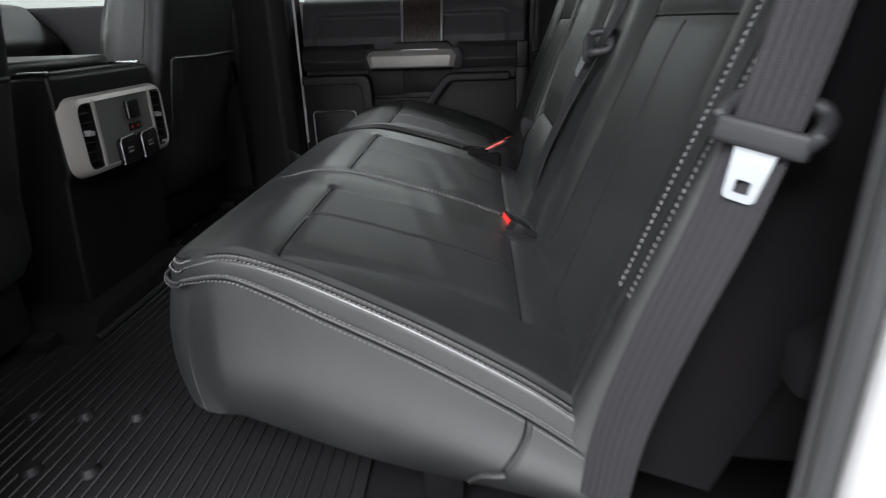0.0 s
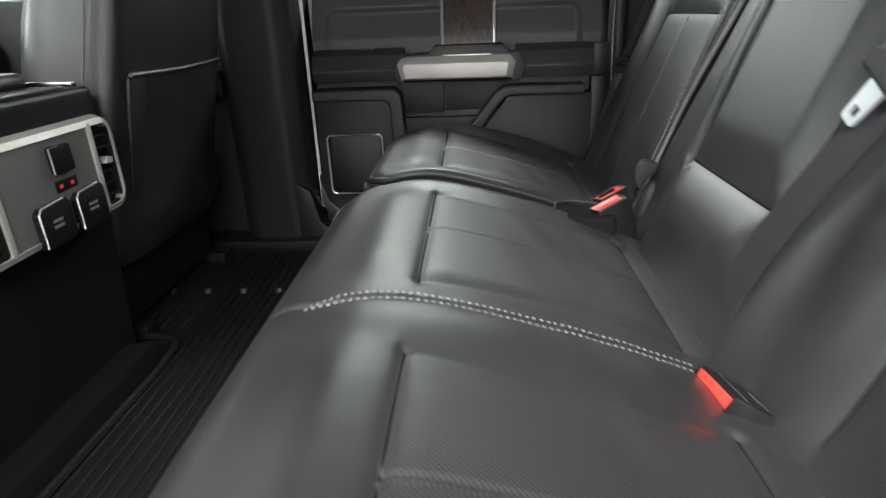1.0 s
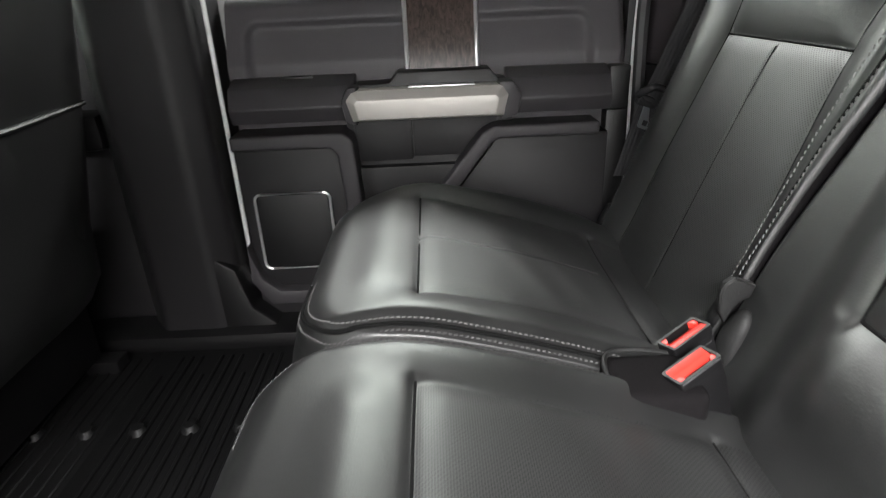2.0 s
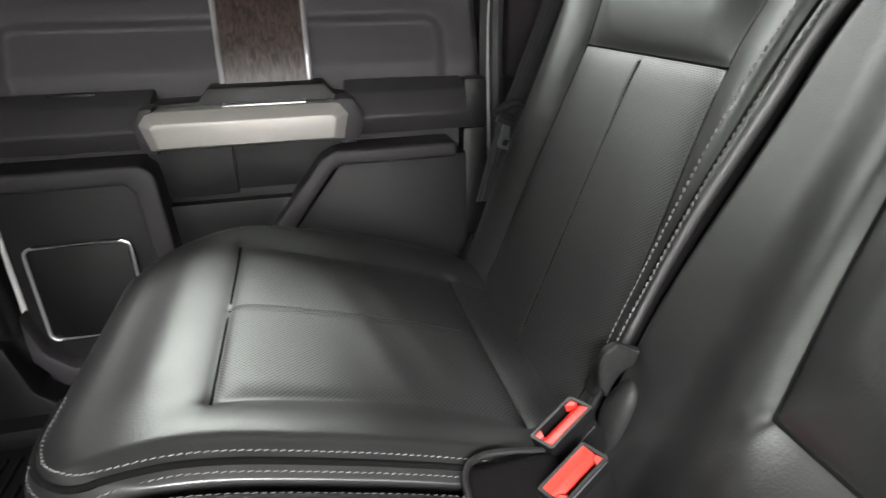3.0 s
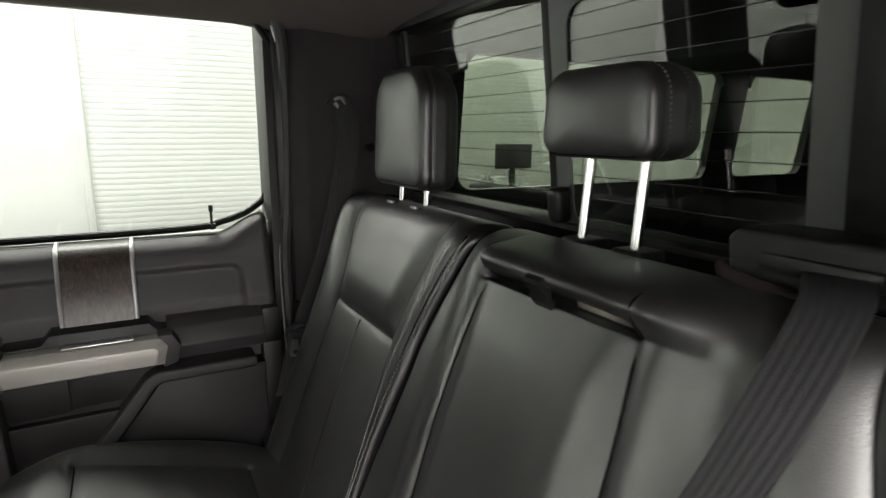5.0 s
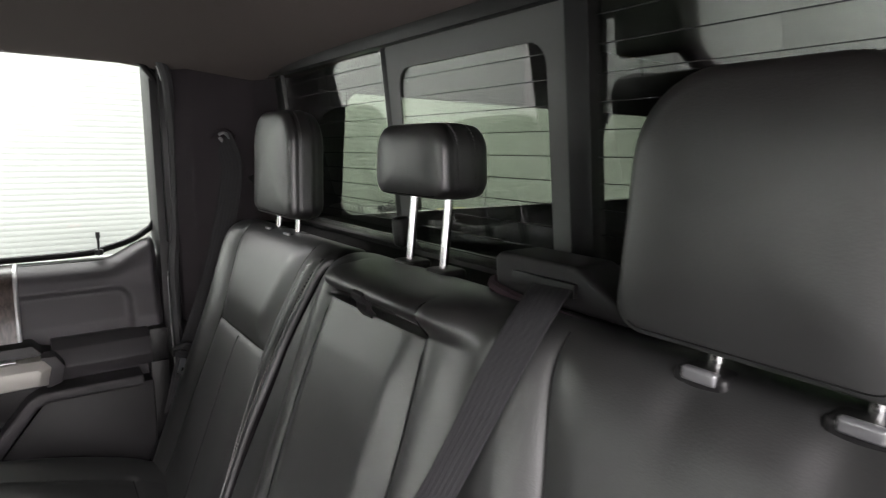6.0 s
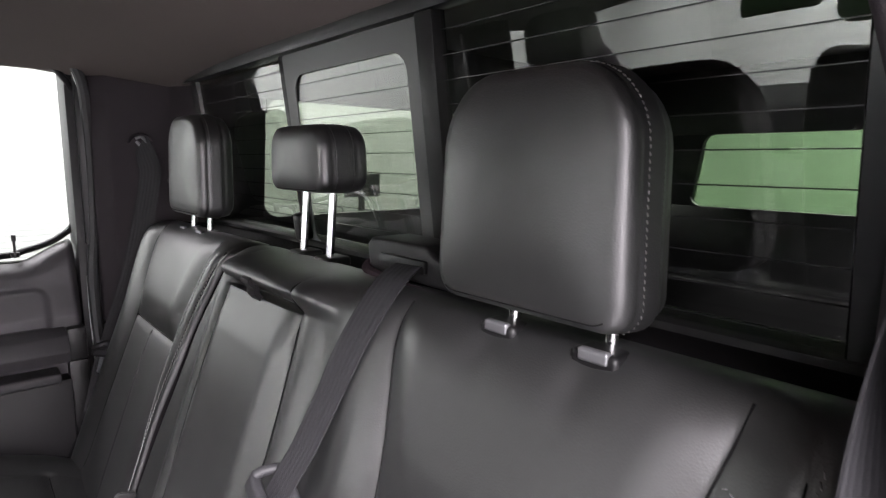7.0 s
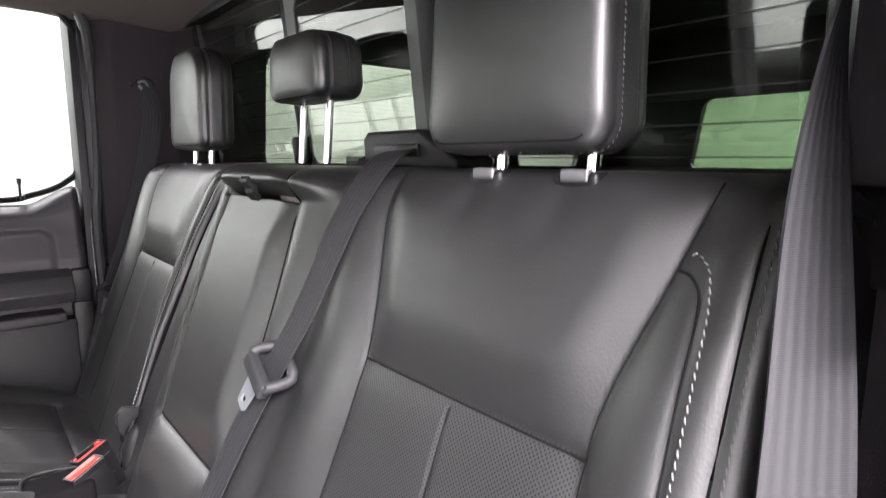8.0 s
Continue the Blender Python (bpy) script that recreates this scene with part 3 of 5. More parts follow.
part("pull_end", prism([(-0.006, 0.494), (0.010, 0.468), (0.002, 0.432), (-0.028, 0.424), (-0.034, 0.494)], "y", 1.948, 2.0, 0.008, 2), BAND, door)
part("pull_end", prism([(-0.304, 0.494), (-0.318, 0.468), (-0.312, 0.432), (-0.29, 0.424), (-0.285, 0.494)], "y", 1.948, 2.0, 0.008, 2), BAND, door)
part("vent_slot", box((-0.44, 2.02, 0.501), (-0.375, 2.035, 0.508), 0.001), BLACK, door)
# lower trims
part("lower_field", box((XD0 + 0.003, 1.966, 0.03), (-0.33, 2.04, 0.40), 0.006), TRIM, door, "hard charcoal lower trim")
part("speaker_frame", prism([(XD0 + 0.003, 0.414), (-0.322, 0.414), (-0.308, 0.404), (-0.302, 0.392), (-0.286, 0.10), (-0.316, 0.06), (-0.334, 0.372), (-0.346, 0.386), (XD0 + 0.003, 0.386)], "y", 1.950, 2.03, 0.006, 3), BAND, door, "raised charcoal rim of the lower panel")
part("pocket_back", box((-0.32, 2.01, 0.05), (0.0, 2.06, 0.425), 0.004), BLACK, door, "black map pocket back")
part("pocket_step", box((-0.305, 2.0, 0.345), (-0.195, 2.03, 0.425), 0.004), TRIM, door)
part("pocket_step", box((-0.193, 2.004, 0.350), (-0.03, 2.03, 0.423), 0.004), TRIM, door)
part("pocket_shelf", box((-0.305, 1.992, 0.05), (-0.06, 2.03, 0.335), 0.006), TRIM, door)
part("pocket_frame", prism([(0.158, 0.412), (-0.040, 0.412), (-0.062, 0.400), (-0.200, 0.225), (-0.172, 0.212), (-0.044, 0.380), (-0.030, 0.387), (0.158, 0.387)], "y", 1.962, 2.03, 0.007, 3), BAND, door, "raised charcoal rim of the lower panel")
part("rear_field", prism([(0.18, 0.389), (-0.030, 0.389), (-0.172, 0.205), (-0.172, 0.03), (0.18, 0.03)], "y", 1.982, 2.04, 0.006), TRIM, door, "hard charcoal lower trim")
part("rear_edge", box((0.178, 2.0, 0.02), (XD1 - 0.001, 2.05, 0.426), 0.008), BLACK, door)
part("speaker_grille", prism(rounded(-0.501, -0.362, 0.147, 0.298, 0.012), "y", 1.957, 1.97, 0.002), BLACK, door, "black speaker grille")
sp = [(x, 1.956, z) for x, z in rounded(-0.504, -0.359, 0.144, 0.301, 0.013)]
part("speaker_bezel", tube(sp, 0.0027, 8, closed=True), BRIGHT, door, "thin chrome bezel")
part("kick_lip", prism([(-0.532, 0.20), (-0.512, 0.13), (-0.48, 0.10), (-0.25, 0.10), (-0.25, 0.07), (-0.50, 0.07), (-0.533, 0.12)], "y", 1.938, 1.975, 0.006, 2), BAND, door)
pin = tube([(0.104, 2.135, 0.670), (0.104, 2.135, 0.716)], 0.003, 10)
tube([(0.104, 2.135, 0.712), (0.104, 2.135, 0.727)], 0.005, 10, bm=pin)
tube([(0.104, 2.135, 0.672), (0.104, 2.135, 0.684)], 0.009, 12, bm=pin)
part("lock_pin", pin, BLACK, door, "small black lock pin")
# glass and the frame round it
fr = tube(smooth_path([(XD0, 2.165, 0.669), (0.02, 2.165, 0.671), (0.13, 2.163, 0.684), (0.205, 2.155, 0.716), (0.238, 2.145, 0.775), (0.250, 2.09, 1.02), (0.225, 2.065, 1.105), (0.15, 2.058, 1.132), (-0.2, 2.056, 1.142), (XD0, 2.06, 1.135)], 8), 0.008, 8)
part("window_frame", fr, BLACK, door, "black rubber window channel")
part("frame_rear", prism([(0.243, 2.05), (0.275, 2.045), (0.275, 2.12), (0.243, 2.12)], "z", 0.70, 1.12, 0.005), BLACK, door)
pane = part("pane", prism([(2.168, 0.66), (2.172, 0.66), (2.062, 1.15), (2.058, 1.15)], "x", XD0, 0.25), CLEAR, door, smooth=False)
pane.visible_shadow = False


# ---- rear bench ----
CX = np.array([p[0] for p in smooth_path([(-0.345, 0.318), (-0.27, 0.331), (-0.22, 0.336), (-0.17, 0.331), (-0.10, 0.314), (0.0, 0.284), (0.10, 0.246), (0.16, 0.215), (0.22, 0.19)], 12)])
CZ = np.array([p[1] for p in smooth_path([(-0.345, 0.318), (-0.27, 0.331), (-0.22, 0.336), (-0.17, 0.331), (-0.10, 0.314), (0.0, 0.284), (0.10, 0.246), (0.16, 0.215), (0.22, 0.19)], 12)])
XF, XB = -0.342, 0.19


def outer(x, sign):
    """Outer side line of the bench: wider towards the back."""
    if sign < 0:
        return 0.482 + 0.285 * np.clip(0.13 - x, -0.06, 0.46)
    return MID + sign * (0.648 + 0.075 * np.clip((x + 0.30) / 0.46, 0, 1))


class Cushion:
    """A padded bench cushion with sewn inserts, as a height over the plan."""

    def __init__(self, y0, y1, inserts, seams, bolsters, corner, droop=False, xf=XF):
        self.droop, self.xf = droop, xf
        self.y0, self.y1, self.inserts, self.seams, self.bolsters, self.corner = y0, y1, inserts, seams, bolsters, corner

    def front(self, y, a, b):
        x = np.zeros_like(y) + self.xf
        for d, r in ((y - a, self.corner[0]), (b - y, self.corner[1])):
            e = np.clip(1 - d / r, 0, 1)
            x += r * 0.9 * (1 - np.sqrt(np.maximum(1 - e * e, 0)))
        return x

    def z(self, x, y):
        z = np.interp(x, CX, CZ)
        a, b = self.y0(x), self.y1(x)
        for (ya, yb) in self.inserts:
            w = yb - ya
            inside = sstep(-0.186, -0.15, x) * (1 - sstep(0.080, 0.108, x)) * sstep(ya - 0.004, ya + 0.03, y) * (1 - sstep(yb - 0.03, yb + 0.004, y))
            z = z + 0.003 * inside
            on = sstep(ya - 0.01, ya + 0.004, y) * (1 - sstep(yb - 0.004, yb + 0.01, y))
            z = z + crease(x + 0.180, 0.0048, 0.0055) * on + crease(x - 0.100, 0.006, 0.008) * on
            along = sstep(-0.187, -0.178, x) * (1 - sstep(0.100, 0.118, x))
            curve = 0.010 * np.sin(np.clip((x + 0.18) / 0.30, 0, 1) * math.pi)
            z = z + (crease(y - ya - curve, 0.0030, 0.013) + crease(y - yb + curve, 0.0030, 0.013)) * along
            z = z + dip(y - (ya + yb) / 2, 0.0022, 0.0022) * along * (1 - sstep(0.088, 0.098, x))
            z = z + 0.006 * np.exp(-((x + 0.225) / 0.03) ** 2) * sstep(ya - 0.03, ya + 0.05, y) * (1 - sstep(yb - 0.05, yb + 0.03, y))
        for ys in self.seams:
            z = z + dip(y - ys, 0.006, 0.004)
        for yc, amp, w in self.bolsters:
            z = z + amp * np.exp(-((y - yc) / w) ** 2) * sstep(-0.3, -0.15, x)
        if self.droop:
            z = z - 0.014 * np.clip((x + 0.24) / 0.38, 0, 1) * np.exp(-((y - a) / 0.055) ** 2)
        # rounded rims
        f = self.front(y, a, b)
        for d, R, deep in ((x - f, 0.046, 0.040), (y - a, 0.023, 0.012) if self.droop else (y - a, 0.034, 0.014), (b - y, 0.03, 0.03)):
            e = np.clip(1 - d / R, 0, 1)
            z = z - (deep * (0.35 * e * e + 0.65 * e * sstep(0, 0.3, e)) if deep < 0.025 else deep * (1 - np.sqrt(np.maximum(1 - e * e, 0.0))))
        # soft creases in the hide
        z = z + 0.0005 * np.sin(31 * y + 9 * np.sin(13 * x)) * np.exp(-((x + 0.02) / 0.12) ** 2) * sstep(0.05, 0.11, y - a) * sstep(0.04, 0.1, b - y)
        return z

    def point(self, x, y, lift=0.0):
        return np.array([x, y, float(self.z(np.array([x]), np.array([y]))[0]) + lift])

    def normal(self, x, y):
        e = 0.002
        gx_ = (self.point(x + e, y)[2] - self.point(x - e, y)[2]) / (2 * e)
        gy_ = (self.point(x, y + e)[2] - self.point(x, y - e)[2]) / (2 * e)
        n = np.array([-gx_, -gy_, 1.0])
        return n / np.linalg.norm(n)

    def build(self, parent, nx=170, ny=200, low=0.10, parts="seat_cushion"):
        wall = np.array([1.0, 0.96, 0.88, 0.76, 0.6, 0.42, 0.28, 0.16, 0.08, 0.03])
        u = np.concatenate([-wall, np.linspace(0, 1, nx) ** 1.15])
        v = np.concatenate([-wall, 0.5 - 0.5 * np.cos(np.pi * np.linspace(0, 1, ny)) * 0.35 - 0.5 * 0.65 * (1 - 2 * np.linspace(0, 1, ny)), 1 + wall[::-1]])
        U_, V_ = np.meshgrid(u, v, indexing="ij")
        uc, vc = np.clip(U_, 0, 1), np.clip(V_, 0, 1)
        xm = self.xf + (XB - self.xf) * uc
        a, b = self.y0(xm), self.y1(xm)
        y = a + (b - a) * vc
        f = self.front(y, a, b)
        x = f + (XB - f) * uc
        a, b = self.y0(x), self.y1(x)
        y = a + (b - a) * vc
        z = self.z(x, y)
        df = np.clip(-U_, 0, 1)
        ds = np.maximum(np.clip(-V_, 0, 1), np.clip(V_ - 1, 0, 1))
        drop = np.maximum(df, ds)
        bottom = np.clip(0.070 + (0.40 if self.droop else 1.25) * np.clip(-0.03 - x, 0, 0.3) ** 1.75, 0.070, 0.19)
        z = z * (1 - drop) + bottom * drop
        bulge = 0.012 * np.sin(np.clip(drop, 0, 1) * math.pi * 0.85) - 0.022 * drop ** 6
        soft_v, soft_u = sstep(0, 0.1, vc) * sstep(0, 0.1, 1 - vc), sstep(0, 0.1, uc)
        x = x - np.where(df > 0, bulge * soft_v, 0) - (0.020 * np.sin(drop * math.pi * 0.8) * (1 - soft_v) * (1 - sstep(0.0, 0.25, uc)) if self.droop else 0)
        y = y + np.where(V_ < 0, -bulge, 0) * soft_u + np.where(V_ > 1, bulge, 0) * soft_u
        grid = np.stack([x, y, z], -1)
        xc = (x[1:, 1:] + x[:-1, :-1]) / 2
        yc = (y[1:, 1:] + y[:-1, :-1]) / 2
        dc = np.maximum(drop[1:, 1:], drop[:-1, :-1])
        kinds = np.zeros(xc.shape, int)
        kinds[dc > 0] = 2
        for k, (ya, yb) in enumerate(self.inserts):
            inside = (xc > -0.180) & (xc < 0.100) & (yc > ya + 0.006) & (yc < yb - 0.006) & (dc <= 0)
            kinds[inside] = 1
            kinds[(xc >= 0.100) & (yc > ya + 0.004) & (yc < yb - 0.004) & (dc <= 0)] = 3
        return sheet_parts(parent, grid, kinds, {0: (parts, LEATHER, ""), 1: ("seat_insert", PERF, "perforated black leather insert"), 3: ("rear_strip", PERF, "perforated black leather strip"), 2: ("cushion_side", LEATHER, "")}, grid[..., :2].copy())


def const(v):
    return lambda x: np.zeros_like(x) + v


wide = Cushion(lambda x: outer(x, -1), const(1.393), [(0.602, 0.875), (1.010, 1.318)], [0.962], [(0.93, 0.006, 0.04), (1.36, 0.006, 0.03)], (0.055, 0.085), True)
slim = Cushion(const(1.402), lambda x: outer(x, 1), [(1.478, 1.795)], [], [(1.44, 0.008, 0.04), (1.85, 0.020, 0.06)], (0.095, 0.085), xf=-0.327)

bench_wide = thing("rear_bench_seat", "wide black leather rear bench section with grey stitching", "seat", (0.0, 0.92, 0.0), group="rear seats")
bench_slim = thing("rear_bench_seat", "single black leather rear seat section with grey stitching", "seat", (0.0, 1.65, 0.0), group="rear seats")
wide.build(bench_wide, 170, 300)
slim.build(bench_slim, 170, 190)


def cushion_thread(c, parent, pts, side=0.0, pitch=0.0066, width=0.0013):
    path = smooth_path(pts, 10)
    thread("stitching", [c.point(p[0], p[1], 0.0016) for p in path], [c.normal(p[0], p[1]) for p in path], parent, pitch=pitch, width=width, side=side)


for off in (-0.008, 0.008):
    cushion_thread(wide, bench_wide, [(-0.285, 0.955 + off), (-0.22, 0.962 + off), (-0.05, 0.962 + off), (0.10, 0.962 + off)], pitch=0.0072)


def edge_path(c, side, inset, back, turn=72, drop=0.0):
    """Points along a cushion's sewn edge, from the back forward and round the front corner. side: -1 near, +1 far."""
    r = c.corner[0 if side < 0 else 1]
    side_y = c.y0 if side < 0 else c.y1
    rows = [(x, float(side_y(np.array([x]))[0]), 90.0) for x in np.linspace(back, c.xf + 0.9 * r, 9)]
    for k in range(1, 9):
        a = radians(90 - turn * k / 8)
        x = c.xf + 0.9 * r * (1 - math.cos(a))
        rows.append((x, float(side_y(np.array([x]))[0]) - side * r * (1 - math.sin(a)), math.degrees(a)))
    pts = []
    for x, y, a in rows:
        ix, iy = math.cos(radians(a)), -side * math.sin(radians(a))
        on = max(inset, 0.004)
        # low rows close up towards the front corner
        down = drop * (0.42 + 0.58 * float(sstep(c.xf + 0.02, -0.10, np.array(x)))) if drop > 0.02 else drop
        pts.append((x + inset * ix, y + inset * iy, c.point(x + on * ix, y + on * iy)[2] - down))
    if turn > 85:
        x, y, z = pts[-1]
        pts += [(x, y - side * 0.025, z), (x, y - side * 0.05, z)]
    return pts


def edge_thread(c, parent, side, inset, back, turn=72, drop=0.0, tip=(0, 0, 1)):
    path = smooth_path(edge_path(c, side, inset, back, turn, drop), 4)
    thread("stitching", path, [np.array(tip, float)] * len(path), parent, pitch=0.006)


# near edge: a double row on the rim, a smooth band, and a second sewn row below it
edge_thread(wide, bench_wide, -1, 0.0075, 0.155, 88, -0.0008, (0, -0.3, 0.95))
edge_thread(wide, bench_wide, -1, 0.0012, 0.155, 88, -0.0004, (0, -0.6, 0.8))
# dark tube between the rim's two rows, in place of the shadow there
part("seam", tube(smooth_path(edge_path(wide, -1, 0.0042, 0.155, 88, 0.0010), 4), 0.0016, 6), SEAM, bench_wide)
part("seam", tube(smooth_path(edge_path(wide, -1, 0.0110, 0.155, 88, 0.0004), 4), 0.0010, 6), SEAM, bench_wide)
edge_thread(wide, bench_wide, -1, -0.0062, 0.155, 88, 0.025, (-0.2, -1, 0.1))
edge_thread(wide, bench_wide, -1, -0.0078, 0.155, 88, 0.037, (-0.2, -1, 0.1))
part("piping", tube(smooth_path(edge_path(wide, -1, -0.0050, 0.155, 88, 0.0290), 4), 0.0026, 8), LEATHER, bench_wide, "leather piping along the cushion edge")
part("seam", tube(smooth_path(edge_path(wide, -1, -0.0064, 0.155, 88, 0.0330), 4), 0.0010, 6), SEAM, bench_wide)
# upright seam and loose fold on the cushion's end
part("seam", tube(smooth_path([(0.098, 0.4840, 0.192), (0.095, 0.4812, 0.172), (0.086, 0.4830, 0.147), (0.074, 0.4893, 0.120)], 6), 0.0014, 6), SEAM, bench_wide)
part("piping", tube(smooth_path([(0.103, 0.4825, 0.188), (0.099, 0.4800, 0.168), (0.090, 0.4820, 0.142), (0.079, 0.4875, 0.116)], 6), 0.0020, 8), LEATHER, bench_wide)
part("loose_fold", tube(smooth_path([(0.079, 0.488, 0.118), (0.066, 0.492, 0.113), (0.052, 0.499, 0.106), (0.040, 0.506, 0.092)], 6), 0.0065, 10, flat=0.6), LEATHER, bench_wide, "loose fold of leather below the end seam")
for inset in (0.005, 0.018):
    edge_thread(slim, bench_slim, -1, inset, 0.08, 88, -0.0006)
edge_thread(wide, bench_wide, 1, 0.012, 0.04, 88, -0.0006)
edge_thread(slim, bench_slim, 1, 0.014, 0.06, 88, -0.0006)
# thin stitch lines in the inserts
for c, parent, yl in ((wide, bench_wide, 0.7325), (slim, bench_slim, 1.6425)):
    path = smooth_path([(-0.172, yl), (-0.05, yl), (0.08, yl)], 8)
    thread("stitching", [c.point(p[0], p[1], 0.0002) for p in path], [c.normal(p[0], p[1]) for p in path], parent, pitch=0.004, length=0.0028, width=0.0009, material=LEATHER)
# base under the cushions
for parent, y0, y1 in ((bench_wide, 0.66, 1.36), (bench_slim, 1.43, 1.82)):
    part("seat_base", box((-0.10, y0, -0.004), (0.19, y1, 0.14), 0.01), BLACK, parent, "black storage base")
part("side_bracket", box((-0.02, 0.56, 0.0), (0.03, 0.59, 0.13), 0.006), BLACK, bench_wide, "black hinge bracket")

# backrests: a slope that rises from the cushion and leans back
LEAN_BACK = radians(20.2)
UP = np.array([math.sin(LEAN_BACK), 0, math.cos(LEAN_BACK)])
OUT = np.array([-math.cos(LEAN_BACK), 0, math.sin(LEAN_BACK)])
FOOT = np.array([0.165, 0, 0.24])
SEC = smooth_path([(-0.07, 0.0), (0.1, 0.0), (0.3, 0.0), (0.46, 0.0), (0.525, -0.003), (0.562, -0.020), (0.577, -0.05), (0.577, -0.10), (0.55, -0.138), (0.40, -0.15)], 24)


def on_back(s, h, y):
    """A point h before the backrest's plane, s up from its foot."""
    p = FOOT + UP * s + OUT * h
    return (float(p[0]), y, float(p[2]))


def half_width(s):
    return 0.137 + 0.042 * sstep(0.355, 0.56, s) + 0.016 * sstep(0.355, 0.1, s)


class Backrest:
    def __init__(self, ya, yb, seats, armrest=None, folds=(), rims=(0.032, 0.032)):
        self.rims = rims
        self.ya, self.yb, self.seats, self.armrest, self.folds = ya, yb, seats, armrest, folds

    def h(self, s, y):
        d = np.zeros_like(s)
        for c, inner in self.seats:
            w = half_width(s)
            e = np.abs(y - c) - w
            d = d + 0.013 * np.exp(-((e - 0.055) / 0.045) ** 2) * (e > -0.2)
            d = d + crease(e, 0.0075, 0.015) * sstep(-0.04, 0.04, s)
            inside = sstep(0.0, -0.05, e)
            d = d + 0.010 * inside * sstep(0.352, 0.420, s) * (1 - 0.6 * sstep(0.42, 0.57, s))
            d = d + crease(s - 0.353, 0.0060, 0.011) * sstep(0.006, -0.012, e)
            d = d + 0.001 * inside * sstep(0.356, 0.25, s) * sstep(-0.06, 0.02, s)
            d = d + dip(y - c, 0.0022, 0.0022) * (s < 0.345) * inside
            for yp in (c - 0.060, c + 0.046) if self.armrest else ():
                d = d - 0.0045 * np.exp(-((y - yp) / 0.020) ** 2) * sstep(0.475, 0.545, s)
        if self.armrest:
            y0, y1, s0, s1 = self.armrest
            d = d + 0.022 * sstep(y0 - 0.10, y0 - 0.02, y) * (1 - sstep(y1 + 0.02, y1 + 0.09, y))
            d = d + 0.009 * sstep(y0 - 0.004, y0 + 0.035, y) * (1 - sstep(y1 - 0.035, y1 + 0.004, y)) * sstep(s0, s0 + 0.07, s) * (1 - 0.7 * sstep(s1 - 0.07, s1, s))
            within = sstep(s0 - 0.01, s0 + 0.005, s) * (1 - sstep(s1 - 0.002, s1 + 0.012, s))
            bow = 0.014 * np.sin(np.clip((s - s0) / (s1 - s0), 0, 1) * math.pi)
            across = sstep(y0 - 0.012, y0 + 0.002, y) * (1 - sstep(y1 - 0.002, y1 + 0.012, y))
            sides = np.minimum(crease(y - y0 + bow, 0.008, 0.011), crease(y - y1 - bow, 0.008, 0.011)) * within
            d = d + np.minimum(sides, crease(s - s0, 0.009, 0.013) * across)
            # pull slot under a full roll that runs out into the right-hand seam
            lens = np.sqrt(np.clip(1 - ((y - (y0 + y1) / 2) / ((y1 - y0) / 2 + 0.004)) ** 2, 0, 1))
            slot = sstep(s1 - 0.001, s1 + 0.003, s) * (1 - sstep(s1 + 0.004 + 0.008 * lens, s1 + 0.0085 + 0.008 * lens, s))
            d = d - 0.040 * slot * sstep(0.0, 0.45, lens)
            over = sstep(y0 - 0.10, y0 + 0.005, y) * (1 - sstep(y1 - 0.012, y1 + 0.006, y))
            d = d + 0.026 * over * sstep(s1 + 0.000, s1 + 0.024, s) * (1 - 0.6 * sstep(s1 + 0.034, s1 + 0.085, s))
            d = d + crease(y - y0, 0.005, 0.008) * sstep(s1 - 0.004, s1 + 0.004, s) * (1 - sstep(s1 + 0.03, s1 + 0.06, s))
            d = d + crease(y - y1, 0.008, 0.009) * sstep(s1 - 0.004, s1 + 0.004, s) * (1 - sstep(s1 + 0.026, s1 + 0.042, s))
            d = d + 0.015 * np.exp(-((s - s0 + 0.060) / 0.052) ** 2) * sstep(y0 - 0.035, y0 + 0.03, y) * (1 - sstep(y1 - 0.03, y1 + 0.035, y))
        for yc, s0, s1, depth in self.folds:
            d = d + crease(y - yc(s), depth, 0.0065) * sstep(s0 - 0.01, s0 + 0.01, s) * (1 - sstep(s1 - 0.04, s1 + 0.02, s))
        for e, R in ((y - self.ya(s), self.rims[0]), (self.yb(s) - y, self.rims[1])):
            q = np.clip(1 - e / R, 0, 1)
            d = d - R * (1 - np.sqrt(np.maximum(1 - q * q, 0)))
        return d

    def point(self, s, y, lift=0.0):
        hh = float(self.h(np.array([s]), np.array([y]))[0])
        base = np.interp(s, [p[0] for p in SEC[:130]], [p[1] for p in SEC[:130]])
        p = FOOT + UP * s + OUT * (hh * (1 - sstep(0.53, 0.575, s)) + base + lift)
        return np.array([p[0], y, p[2]])

    def normal(self, s, y):
        e = 0.003
        a = self.point(s + e, y) - self.point(s - e, y)
        b = self.point(s, y + e) - self.point(s, y - e)
        n = np.cross(b, a)
        return n / np.linalg.norm(n) * (1 if n @ OUT > 0 else -1)

    def build(self, parent, ny):
        sec = np.array(SEC)
        # finer steps along the front
        cum = np.concatenate([[0], np.cumsum(np.hypot(*np.diff(sec, axis=0).T))])
        t = np.concatenate([np.arange(0, 0.55, 0.0034), np.arange(0.55, 0.66, 0.0017), np.arange(0.66, cum[-1], 0.0034)])
        ss, hb = np.interp(t, cum, sec[:, 0]), np.interp(t, cum, sec[:, 1])
        v = np.linspace(0, 1, ny)
        S, V = np.meshgrid(ss, v, indexing="ij")
        Hb = np.repeat(hb[:, None], ny, 1)
        T = np.repeat(t[:, None], ny, 1)
        y = self.ya(S) + (self.yb(S) - self.ya(S)) * V
        top_t = cum[np.argmin(np.abs(sec[:, 0] - 0.555) + (sec[:, 1] < -0.08))]
